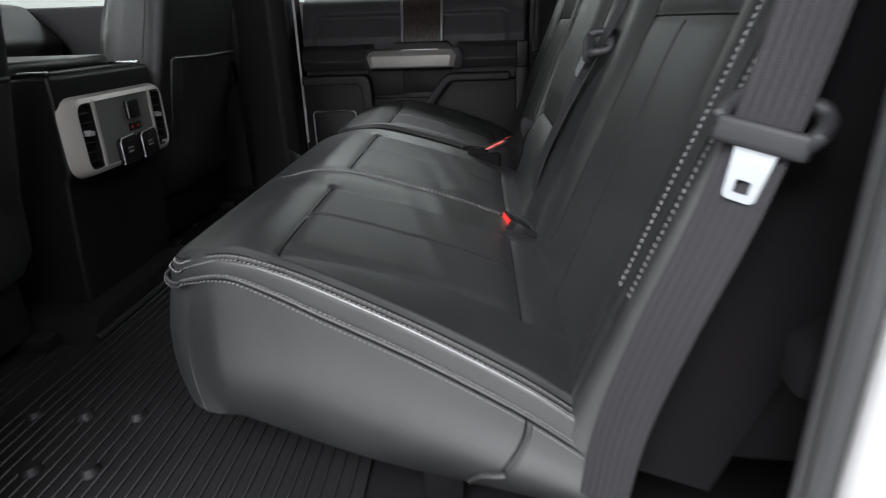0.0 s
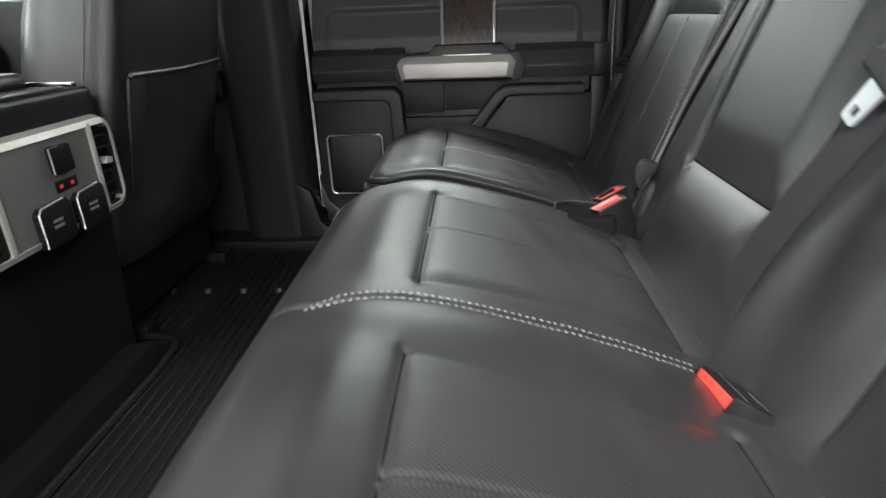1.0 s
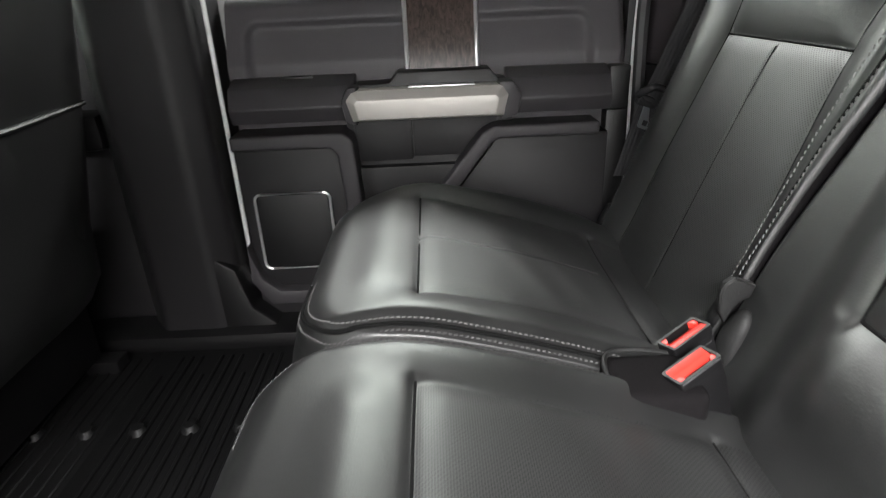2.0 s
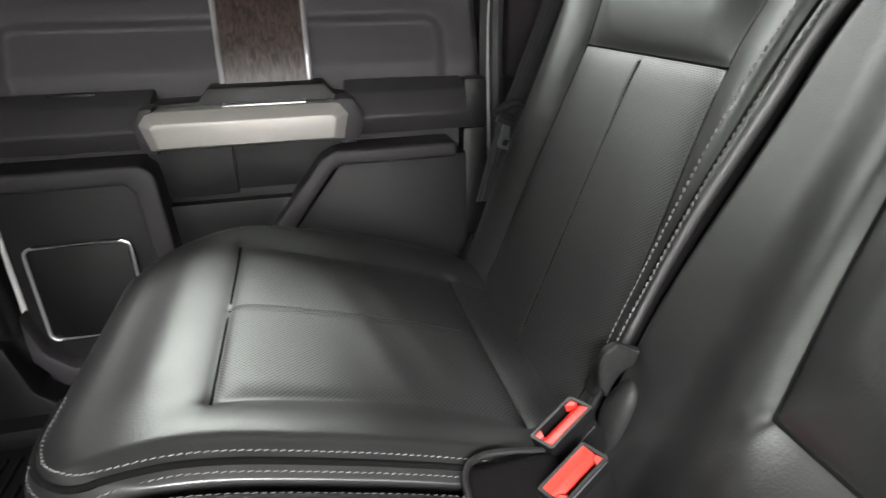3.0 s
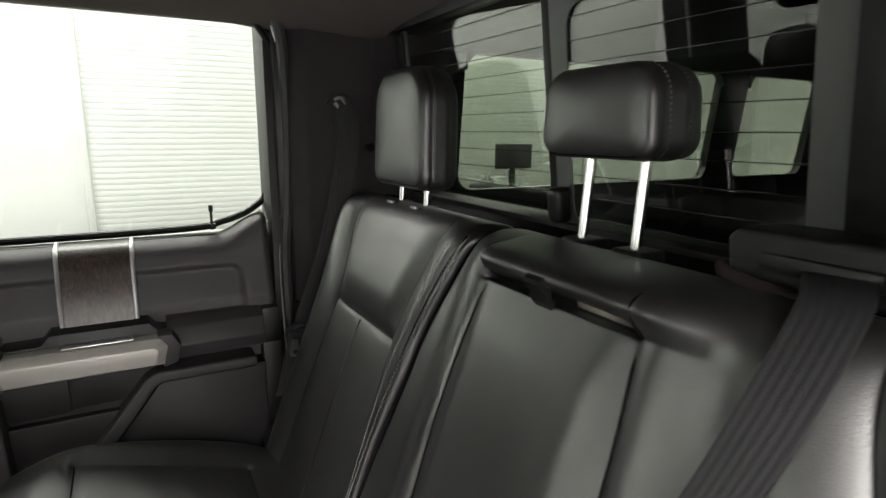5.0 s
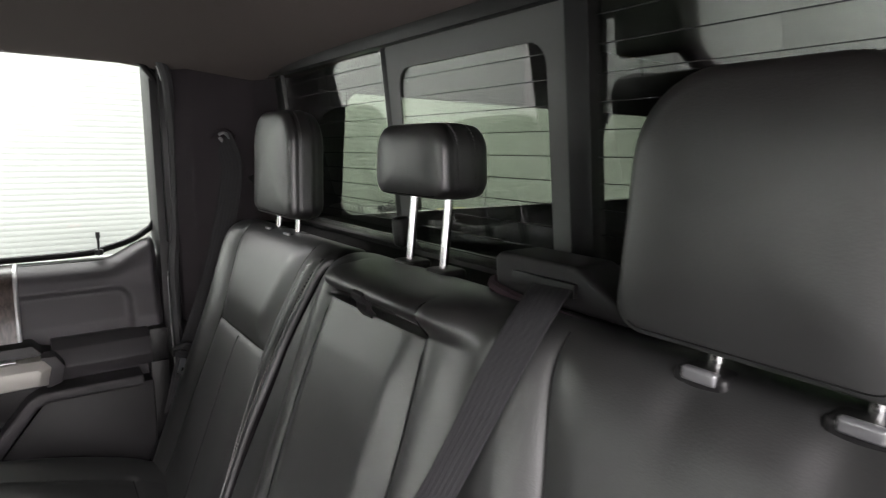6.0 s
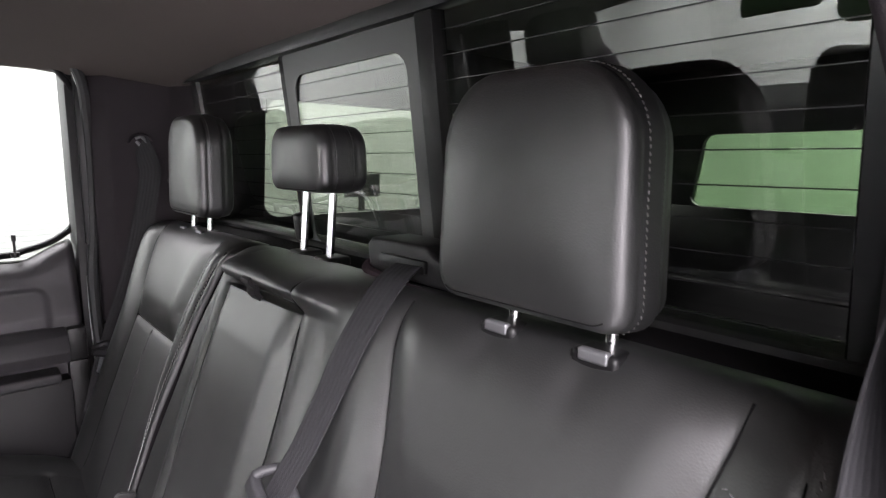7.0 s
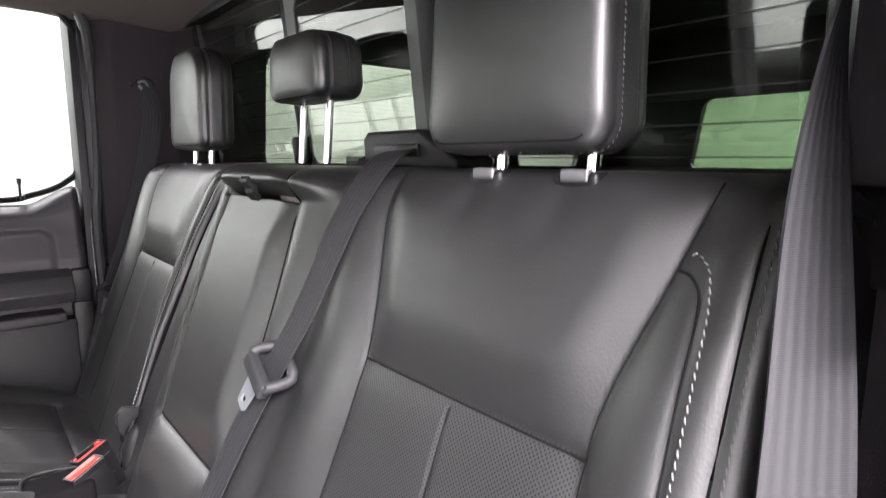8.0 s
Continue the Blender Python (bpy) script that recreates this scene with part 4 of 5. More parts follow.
        fade = 1 - sstep(top_t - 0.03, top_t + 0.035, T)
        e = np.minimum(y - self.ya(S), self.yb(S) - y)
        q = np.clip(1 - e / 0.032, 0, 1)
        rim = 0.032 * (1 - np.sqrt(np.maximum(1 - q * q, 0)))
        hh = self.h(S, y) * fade
        s2 = S - rim * (1 - fade) * 0.8
        P = FOOT + UP * s2[..., None] + OUT * (hh + Hb)[..., None]
        P[..., 1] = y
        # side walls close the pad
        depth = np.array([0.035, 0.075, 0.12])
        left = [P[:, :1] - OUT * dk * (1 - sstep(0.50, 0.56, S[:, :1]))[..., None] * (T[:, :1] < top_t)[..., None] for dk in depth[::-1]]
        right = [P[:, -1:] - OUT * dk * (1 - sstep(0.50, 0.56, S[:, :1]))[..., None] * (T[:, :1] < top_t)[..., None] for dk in depth]
        grid = np.concatenate(left + [P] + right, 1)
        Sc = (S[1:, 1:] + S[:-1, :-1]) / 2
        Yc = (y[1:, 1:] + y[:-1, :-1]) / 2
        Tc = (T[1:, 1:] + T[:-1, :-1]) / 2
        kinds = np.zeros(Sc.shape, int)
        front = Tc < top_t
        for c, inner in self.seats:
            kinds[(np.abs(Yc - c) < half_width(Sc) - 0.004) & (Sc < 0.355) & front] = 1
            kinds[(np.abs(Yc - c) < half_width(Sc) - 0.004) & (Sc >= 0.355) & (Sc < 0.55) & front] = 3
        if self.armrest:
            y0, y1, s0, s1 = self.armrest
            bow = 0.014 * np.sin(np.clip((Sc - s0) / (s1 - s0), 0, 1) * math.pi)
            kinds[(Yc > y0 - bow) & (Yc < y1 + bow) & (Sc > s0) & (Sc < s1) & front] = 4
        pad = np.full((Sc.shape[0], 3), 5)
        kinds = np.concatenate([pad, kinds, pad + 1], 1)
        return sheet_parts(parent, grid, kinds, {0: ("backrest", LEATHER, ""), 1: ("backrest_insert", PERF, "perforated black leather insert"), 3: ("shoulder_panel", LEATHER, "smooth padded shoulder panel"), 4: ("fold_down_armrest", LEATHER, "folded up black leather armrest"), 5: ("backrest_side", CARPET, "black cloth side of the backrest"), 6: ("backrest_side", CARPET, "black cloth side of the backrest")}, np.concatenate([np.repeat(T[:, :1], 3, 1), T, np.repeat(T[:, :1], 3, 1)], 1)[..., None] * [1.0, 0.0] + grid[..., 1:2] * [0.0, 1.0])


def gap(s):
    """The split between the two backrests, which bends inward towards the top."""
    return 1.470 - 0.035 * sstep(0.1, 0.42, s) - 0.050 * sstep(0.36, 0.575, s)


CN, CF = 0.715, 1.660
near_wing = lambda s: 0.522 - 0.007 * sstep(0.5, 0.2, s)
back_wide = Backrest(const(0.462), lambda s: gap(s) + 0.002, [(CN, 1)], armrest=(1.062, 1.305, 0.140, 0.503), folds=[(const(0.493), -0.1, 0.56, 0.0038), (near_wing, -0.1, 0.495, 0.0042)], rims=(0.032, 0.014))
back_slim = Backrest(lambda s: gap(s) + 0.004, const(1.928), [(CF, 1)], folds=[(const(1.902), -0.1, 0.56, 0.005), (lambda s: gap(s) + 0.020, -0.1, 0.57, 0.0055)], rims=(0.010, 0.032))
back_wide.build(bench_wide, 330)
back_slim.build(bench_slim, 180)


def back_thread(b, parent, pts, side=0.0, pitch=0.0066, lift=0.0011, width=0.0009):
    path = smooth_path(pts, 10)
    thread("stitching", [b.point(p[0], p[1], lift) for p in path], [b.normal(p[0], p[1]) for p in path], parent, pitch=pitch, width=width, side=side)


back_thread(back_wide, bench_wide, [(s, 0.486) for s in (0.09, 0.2, 0.4, 0.54)])
back_thread(back_wide, bench_wide, [(0.09, 0.511), (0.2, 0.512), (0.42, 0.512), (0.483, 0.517), (0.503, 0.529), (0.505, 0.541)])
back_thread(back_slim, bench_slim, [(s, gap(s) + 0.0105) for s in (0.06, 0.12, 0.25, 0.36, 0.45, 0.54)], pitch=0.0070, lift=0.0034, width=0.0016)
back_thread(back_slim, bench_slim, [(s, gap(s) + 0.0320) for s in (0.06, 0.12, 0.25, 0.36, 0.45, 0.54)], pitch=0.0070, lift=0.0034, width=0.0016)
back_thread(back_slim, bench_slim, [(s, 1.908) for s in (0.0, 0.2, 0.4, 0.54)])
# sewn seams between the panels
def seam(pts, parent, r=0.0010):
    part("seam", tube(smooth_path(pts, 6), r, 6), SEAM, parent)


def back_seam(b, parent, pts, r=0.0010):
    seam([b.point(s, y, 0.0002) for s, y in pts], parent, r)


for b, parent, c in ((back_wide, bench_wide, CN), (back_slim, bench_slim, CF)):
    runs = [k / 24 * 0.56 for k in range(25)]
    for sgn in (-1, 1):
        back_seam(b, parent, [(s, c + sgn * float(half_width(s))) for s in runs])
    w = float(half_width(0.353))
    back_seam(b, parent, [(0.353, c + w * k / 10) for k in range(-10, 11)], 0.0013)
for b, parent, c in ((back_wide, bench_wide, CN), (back_slim, bench_slim, CF)):
    back_seam(b, parent, [(0.345 * k / 16, c) for k in range(17)], 0.0010)
y0, y1, s0, s1 = back_wide.armrest
for yy, sgn in ((y0, -1), (y1, 1)):
    back_seam(back_wide, bench_wide, [(s0 + (s1 - s0) * k / 16, yy + sgn * 0.014 * math.sin(math.pi * k / 16)) for k in range(17)], 0.0018)
back_seam(back_wide, bench_wide, [(s0, y0 + (y1 - y0) * k / 10) for k in range(11)], 0.0018)
back_seam(back_slim, bench_slim, [(s, gap(s) + 0.020) for s in (0.05, 0.12, 0.2, 0.28, 0.36, 0.44, 0.5, 0.545)], 0.0024)
back_seam(back_wide, bench_wide, [(s, float(near_wing(s))) for s in (0.06, 0.15, 0.25, 0.35, 0.42, 0.455)] + [(0.478, 0.524), (0.490, 0.533), (0.494, 0.5455)])
back_seam(back_wide, bench_wide, [(s, 0.493) for s in (0.06, 0.2, 0.35, 0.5, 0.55)])
for c, parent in ((wide, bench_wide), (slim, bench_slim)):
    for ya, yb in c.inserts:
        seam([c.point(-0.180, ya + (yb - ya) * k / 12, 0.0002) for k in range(13)], parent, 0.0016)
        seam([c.point(0.100, ya + (yb - ya) * k / 12, 0.0002) for k in range(13)], parent)
seam(edge_path(slim, -1, 0.0115, 0.08, 88), bench_slim, 0.0030)
# piped pocket round the buckles
part("buckle_pocket", box((0.012, 1.338, 0.20), (0.105, 1.414, 0.280), 0.012, 3), CARPET, bench_slim, "dark fabric buckle pocket with a piped edge")
part("piping", tube(smooth_path([(0.016, 1.345, 0.272), (0.012, 1.375, 0.280), (0.016, 1.402, 0.283), (0.032, 1.414, 0.284), (0.062, 1.415, 0.282), (0.095, 1.414, 0.276)], 6), 0.0030, 8), RUBBER, bench_slim)
# folded leather boot round the hinge at the split
boot = prism([(0.157, 0.325), (0.160, 0.337), (0.170, 0.344), (0.184, 0.338), (0.197, 0.334), (0.193, 0.318), (0.181, 0.312), (0.173, 0.300), (0.168, 0.284), (0.159, 0.300)], "y", 1.453, 1.463, 0.004, 3)
# the boot is leather; duller RUBBER stands in for the shade on it
cuff = part("hinge_boot", boot, RUBBER, bench_wide, "soft black leather cuff over the hinge")
bulge = bmesh.new()
bmesh.ops.create_uvsphere(bulge, u_segments=20, v_segments=14, radius=1.0)
for v in bulge.verts:
    f = 1.0 + 0.06 * math.sin(4 * v.co.z + 2 * v.co.y)
    v.co = (0.176 + 0.014 * v.co.x * f + 0.010 * v.co.z, 1.446 + 0.018 * v.co.y * f, 0.268 + 0.040 * v.co.z)
part("boot_fold", bulge, RUBBER, cuff, angle=180)
part("boot_piping", tube(smooth_path([(0.158, 1.453, 0.312), (0.157, 1.453, 0.327), (0.161, 1.453, 0.338), (0.171, 1.453, 0.344), (0.184, 1.453, 0.338), (0.192, 1.451, 0.335)], 6), 0.0016, 8), RUBBER, cuff)
# carriers behind the pads
for parent, y0, y1 in ((bench_wide, 0.47, 1.36), (bench_slim, 1.48, 1.91)):
    bm = prism([(0.26, 0.16), (0.36, 0.60), (0.44, 0.68), (0.505, 0.68), (0.505, 0.14)], "y", y0, y1, 0.01)
    part("back_carrier", bm, CARPET, parent, "black carpeted rear of the backrest")
# pull strap over the armrest roll and the bar it hangs from
tabc = 1.181
sp = smooth_path([back_wide.point(0.524, tabc, -0.002), back_wide.point(0.520, tabc, 0.0035), on_back(0.514, 0.036, tabc), on_back(0.506, 0.032, tabc), on_back(0.500, 0.022, tabc)], 4)
ribbon("pull_strap", sp, [(0, 1, 0)] * len(sp), 0.026, 0.008, BLACK, bench_wide, "black moulded pull tab")
part("slot_plate", prism([on_back(0.5085, -0.008, 0)[::2], on_back(0.5155, -0.003, 0)[::2], on_back(0.5155, -0.006, 0)[::2], on_back(0.5085, -0.011, 0)[::2]], "y", 1.088, 1.166), SILVER, bench_wide, "bright metal plate inside the pull slot")
back_seam(back_wide, bench_wide, [(sv, 1.062) for sv in (0.503, 0.515, 0.53, 0.545, 0.556)], 0.0014)
# bezels at the armrest and the seat corner hinges
for x, y, z, parent in ((0.185, 1.488, 0.285, bench_slim), (0.170, 1.912, 0.240, bench_slim)):
    bm = box((-0.013, -0.012, -0.026), (0.013, 0.012, 0.026), 0.0115, 4, m=Matrix.Translation((x, y, z)) @ Matrix.Rotation(radians(24), 4, "Y"))
    part("hinge_cover", bm, BLACK, parent, "rounded black hinge cover")


# ---- headrests ----
def slab(name, cy, cz, w, h, d, xf, r_top, r_low, parent, lean=0.0, bulge=0.012, taper=0.07):
    """A cushion with a soft front face, sewn rim and flat back."""
    n = 8
    out = []
    y0, y1, z0, z1 = -w / 2, w / 2, -h / 2, h / 2
    for cx_, cz_, a0, r in ((y1 - r_top, z1 - r_top, 0, r_top), (y0 + r_top, z1 - r_top, 90, r_top), (y0 + r_low, z0 + r_low, 180, r_low), (y1 - r_low, z0 + r_low, 270, r_low)):
        out += [(cx_ + r * math.cos(radians(a0 + 90 * i / n)), cz_ + r * math.sin(radians(a0 + 90 * i / n))) for i in range(n + 1)]
    # more points on the straight runs
    dense = []
    for i, p in enumerate(out):
        q = out[(i + 1) % len(out)]
        k = max(1, int(math.hypot(q[0] - p[0], q[1] - p[1]) / 0.012))
        dense += [(p[0] + (q[0] - p[0]) * j / k, p[1] + (q[1] - p[1]) * j / k) for j in range(k)]
    o = np.array(dense)
    o[:, 0] *= 1 - taper * (o[:, 1] / h + 0.5)
    loops = []
    for k in (0.15, 0.4, 0.6, 0.75, 0.86, 0.93):
        loops.append((k, -bulge * (1 - k ** 3) * 1.0 + 0.0))
    for k, x in ((0.965, 0.002), (0.985, 0.007), (0.992, 0.0125), (0.984, 0.0145), (0.992, 0.0165), (1.0, 0.024), (1.012, 0.04), (1.012, d * 0.55), (0.992, d - 0.022), (0.984, d - 0.0205), (0.985, d - 0.018), (0.96, d - 0.006), (0.90, d), (0.6, d + 0.003), (0.2, d + 0.004)):
        loops.append((k, x))
    tilt = Matrix.Rotation(lean, 4, "Y")
    verts, faces = [], []
    for k, x in loops:
        for p in o * k:
            verts.append(np.array(tilt @ Vector((x, p[0], p[1]))) + [xf, cy, cz])
    m = len(o)
    for a in range(len(loops) - 1):
        for i in range(m):
            faces.append((a * m + i, a * m + (i + 1) % m, (a + 1) * m + (i + 1) % m, (a + 1) * m + i))
    for x, base in ((loops[0][1], 0), (loops[-1][1], (len(loops) - 1) * m)):
        verts.append(np.array(tilt @ Vector((x, 0, 0))) + [xf, cy, cz])
        faces += [(base + i, base + (i + 1) % m, len(verts) - 1) for i in range(m)]
    raw(name, verts, faces, LEATHER, parent, "", 60)
    low = [np.array(tilt @ Vector((-bulge * 0.22, p[0] * 0.92, p[1] * 0.92))) + [xf, cy, cz] for p in o if p[1] < -0.47 * h]
    low.sort(key=lambda p: p[1])
    part("seam", tube(low, 0.0007, 6), SEAM, parent)
    for kk, xx in ((0.997, 0.0205), (0.997, d - 0.027)):
        pts = [np.array(tilt @ Vector((xx, p[0] * (kk + 0.004), p[1] * (kk + 0.004)))) + [xf, cy, cz] for p in o]
        nor = [np.array([0, p[0], p[1]]) / np.hypot(*p) for p in o]
        thread("stitching", pts + pts[:1], nor + nor[:1], parent, pitch=0.0055, length=0.0036, width=0.0007, material=DIMTHREAD)


def headrest(label, cy, cz, w, h, d, xf, gap_y, foot_z, r_top, r_low, lean=0.0, off=0.0):
    hr = thing("headrest", label, "headrest", (xf + d / 2, cy, cz - h / 2), group="rear headrests")
    slab("pad", cy, cz, w, h, d, xf, r_top, r_low, hr, lean)
    for sgn in (-1, 1):
        y = cy + off + sgn * gap_y / 2
        top_z = cz - h / 2 + 0.03
        part("post", tube([(xf + d * 0.52 + (top_z - foot_z) * -0.10, y, foot_z - 0.03), (xf + d * 0.52, y, top_z)], 0.0062, 12), CHROME, hr, "polished chrome post")
    return hr


headrest("large black leather headrest on short chrome posts", 0.727, 0.8865, 0.218, 0.211, 0.068, 0.360, 0.106, 0.76, 0.066, 0.026, 0.03, -0.021)
headrest("large black leather headrest beside the far door", 1.682, 0.900, 0.218, 0.210, 0.068, 0.374, 0.104, 0.765, 0.066, 0.026, 0.03, 0.0)
headrest("small black leather headrest raised on long chrome posts", 1.212, 0.915, 0.178, 0.100, 0.076, 0.396, 0.084, 0.765, 0.036, 0.026, 0.0, -0.004)


def post_guide(y, x, z, parent, bright):
    bm = box((x - 0.022, y - 0.022, z - 0.012), (x + 0.020, y + 0.022, z + 0.008), 0.006, 3)
    g = part("post_guide", bm, BLACK, parent, "black post socket")
    if bright:
        part("guide_lip", box((x - 0.0235, y - 0.014, z - 0.001), (x - 0.015, y + 0.014, z + 0.0098), 0.003, 3), DULL, g, "bright lip of the socket")


for y, x, parent, br in ((0.653, 0.388, bench_wide, True), (0.759, 0.388, bench_wide, True), (1.166, 0.430, bench_wide, False), (1.250, 0.430, bench_wide, False), (1.630, 0.402, bench_slim, True), (1.734, 0.402, bench_slim, True)):
    post_guide(y, x, 0.757 if br else 0.761, parent, br)


# ---- belts and buckles ----
def buckle(label, at, along, normal, slot):
    """A stalk buckle: z leaves its face, y runs along the button, slot: the side (+1 or -1) of the tongue's slot."""
    z = Vector(normal).normalized()
    x = Vector(along).cross(z).normalized()
    y = z.cross(x)
    m = Matrix.Translation(at) @ Matrix((x, y, z)).transposed().to_4x4() @ Matrix.Diagonal((slot, 1, 1, 1))
    ob = thing("belt_buckle", label, "buckle", at, group="seat belt buckles")
    shell = ring(rounded(-0.0135, 0.0135, -0.0275, 0.0275, 0.003, 3), rounded(-0.0105, 0.0105, -0.0245, 0.0245, 0.002, 3), "z", -0.012, 0.0)
    join(shell, prism([(-0.0265, -0.012), (0.0265, -0.012), (0.0275, -0.03), (0.022, -0.082), (-0.022, -0.082), (-0.0275, -0.03)], "x", -0.0133, 0.0133, 0.003, 2))
    shell.transform(m)
    h = part("housing", shell, BLACK, ob)
    part("button", prism([(-0.0102, -0.008), (-0.0102, 0.0006), (-0.0015, -0.0012), (0.0042, -0.0050), (0.0042, -0.008)], "y", -0.0242, 0.0242, 0.0007, 2, m=m), RED, h, "red press button")
    for sy in (-1, 1):
        part("slot_lip", prism([(0.0035, sy * 0.0243), (0.0103, sy * 0.0243), (0.0103, sy * 0.0165), (0.0035, sy * 0.0200)], "z", -0.0085, -0.0012, m=m), RED, h, "red end of the tongue slot")
    part("rim_line", tube([m @ Vector(p) for p in ((0.0133, -0.025, -0.002), (0.0138, 0.0, -0.0015), (0.0133, 0.025, -0.002))], 0.0006, 6), DULL, h)
    for zz, w in ((-0.020, 0.022), (-0.050, 0.010), (-0.054, 0.014)):
        part("label_strip", box((-0.0139, -w, zz), (-0.0132, w, zz + 0.0012), m=m), GREY, h)
    stalk = smooth_path([m @ Vector((0, 0, -0.078)), m @ Vector((0.0, 0, -0.11)), m @ Vector((0.0, 0, -0.15))], 5)
    ribbon("stalk", [np.array(p) for p in stalk], [np.array(y)] * len(stalk), 0.036, 0.006, WEB, ob)
    return ob


buckle("black buckle with a red button lying against the backrest", (0.094, 0.926, 0.254), (0.12, -0.99, 0.05), (-0.80, -0.14, 0.55), 1)
buckle("black buckle with a red button beside the seat split", (0.1085, 1.426, 0.294), (0.92, 0.40, 0.05), (-0.34, 0.04, 0.94), -1)
buckle("black buckle with a red button beside the seat split", (0.093, 1.3695, 0.294), (0.92, 0.38, 0.05), (-0.34, 0.0, 0.94), 1)


def belt_tongue(parent, at, m3, hole=True):
    """Plastic loop with a steel blade, in its own axes: x across, y out, z along the belt."""
    m = Matrix.Translation(at) @ m3
    lp = [m @ Vector((x, -0.024 * sstep(0.000, 0.016, z), z)) for x, z in rounded(-0.034, 0.034, -0.009, 0.021, 0.0148, 5)]
    t = part("tongue_grip", tube(lp, 0.0068, 10, closed=True), GRIP, parent, "dark grey plastic tongue grip")
    part("tongue_bar", box((-0.034, -0.006, -0.017), (0.034, 0.008, 0.003), 0.005, 3, m=m), GRIP, t)
    bl = ring([(x * (1 + 0.45 * max(0.0, (z + 0.032) / 0.02) ** 2), z) for x, z in rounded(-0.012, 0.012, -0.056, -0.012, 0.005)], rounded(-0.0055, 0.0055, -0.050, -0.040, 0.0015), "y", -0.0015, 0.0015)
    bl.transform(m)
    part("blade", bl, STEEL, t, "steel tongue blade with a square hole")


def axes(along, across):
    """A turn whose z runs along a belt and whose x runs across it."""
    z = Vector(along).normalized()
    y = z.cross(Vector(across)).normalized()
    x = y.cross(z)
    return Matrix((x, y, z)).transposed().to_4x4()


belt_n = thing("seat_belt", "grey-black webbing seat belt hanging beside the door opening", "seat belt", (0.30, 0.44, 0.3), group="seat belts")
pathn = smooth_path([(0.362, 0.458, 0.950), (0.336, 0.465, 0.850), (0.314, 0.461, 0.76), (0.294, 0.449, 0.64), (0.274, 0.441, 0.54), (0.243, 0.434, 0.43), (0.204, 0.431, 0.32), (0.180, 0.438, 0.22), (0.170, 0.445, 0.12)], 10)
tw = [np.array([0.85 - 0.13 * min(1, k / 34), 0.50 - 1.19 * min(1, k / 34), 0.0]) for k in range(len(pathn))]
ribbon("webbing", pathn, tw, 0.049, 0.0016, WEB, belt_n)
belt_tongue(belt_n, (0.258, 0.430, 0.492), axes((0.22, 0.0, 0.975), (-0.76, 0.63, 0.17)))

belt_f = thing("seat_belt", "black webbing seat belt hanging on the far pillar", "seat belt", (0.33, 1.93, 0.5), group="seat belts")
pathf = smooth_path([(0.360, 1.957, 0.950), (0.368, 1.948, 0.915), (0.372, 1.940, 0.875), (0.350, 1.936, 0.77), (0.318, 1.938, 0.642), (0.28, 1.955, 0.52), (0.25, 1.970, 0.42), (0.22, 1.975, 0.30)], 8)
ribbon("webbing", pathf, [np.array([0.42 + 0.5 * min(1, k / 14), -0.30, 0.80 - 0.72 * min(1, k / 14)]) for k in range(len(pathf))], 0.050, 0.0016, WEB, belt_f)
part("belt_guide", tube(smooth_path([(0.350, 1.962, 0.962), (0.362, 1.955, 0.966), (0.372, 1.952, 0.952), (0.384, 1.950, 0.925), (0.380, 1.952, 0.915), (0.366, 1.958, 0.935), (0.352, 1.964, 0.955)], 5), 0.0042, 8), DULL, belt_f, "dark metal belt loop")
hood = tube(smooth_path([(0.334, 1.970, 0.953), (0.342, 1.963, 0.965), (0.356, 1.958, 0.971), (0.372, 1.953, 0.968), (0.384, 1.952, 0.957)], 6), 0.0055, 10, flat=0.7)
part("guide_hood", hood, PILLAR, belt_f, "cloth covered hood above the belt loop")
part("guide_bolt", tube([(0.423, 1.940, 0.859), (0.423, 1.962, 0.859)], 0.010, 14), BLACK, belt_f, "black trim bolt")
belt_tongue(belt_f, (0.258, 1.972, 0.445), Euler((0, radians(20), radians(10))).to_matrix().to_4x4())
part("belt_guide", tube([(0.335, 0.462, 0.955), (0.350, 0.466, 0.964), (0.375, 0.466, 0.960), (0.388, 0.464, 0.945)], 0.006, 8), BLACK, belt_n, "black pivoting belt guide")

belt_m = thing("seat_belt", "black webbing middle belt fed from a plastic guide", "seat belt", (0.36, 1.0, 0.5), group="seat belts")
pathm = smooth_path([(0.455, 0.965, 0.790), (0.430, 0.963, 0.788), on_back(0.572, -0.01, 0.935), on_back(0.50, 0.016, 0.935), on_back(0.43, 0.018, 0.950), on_back(0.365, 0.018, 0.968), on_back(0.316, 0.020, 0.985), on_back(0.22, 0.028, 1.010), on_back(0.10, 0.030, 1.04), on_back(0.0, 0.02, 1.06)], 10)
ribbon("webbing", pathm, [np.array([0.55 - 0.45 * min(1, k / 40), -0.84 - 0.1 * min(1, k / 40), 0.1]) for k in range(len(pathm))], 0.047, 0.0016, WEB, belt_m)
belt_tongue(belt_m, on_back(0.296, 0.036, 0.992), axes((0.30, -0.42, 0.85), (0.15, 0.9, 0.45)))
gd = thing("belt_guide_housing", "black grained plastic guide for the middle belt", "belt guide", (0.41, 0.96, 0.765))
bm = prism([(1.050, 0.765), (1.056, 0.802), (1.045, 0.812), (0.93, 0.812), (0.86, 0.775), (0.86, 0.762)], "x", 0.420, 0.485, 0.006, 3)
hs = part("housing", bm, TRIM, gd)
part("carpet_lip", tube(smooth_path([(0.428, 1.062, 0.772), (0.414, 1.045, 0.768), (0.406, 1.0, 0.764), (0.404, 0.93, 0.759), (0.410, 0.865, 0.755)], 6), 0.0075, 8), PURPLE, gd, "brown purple carpet lip")
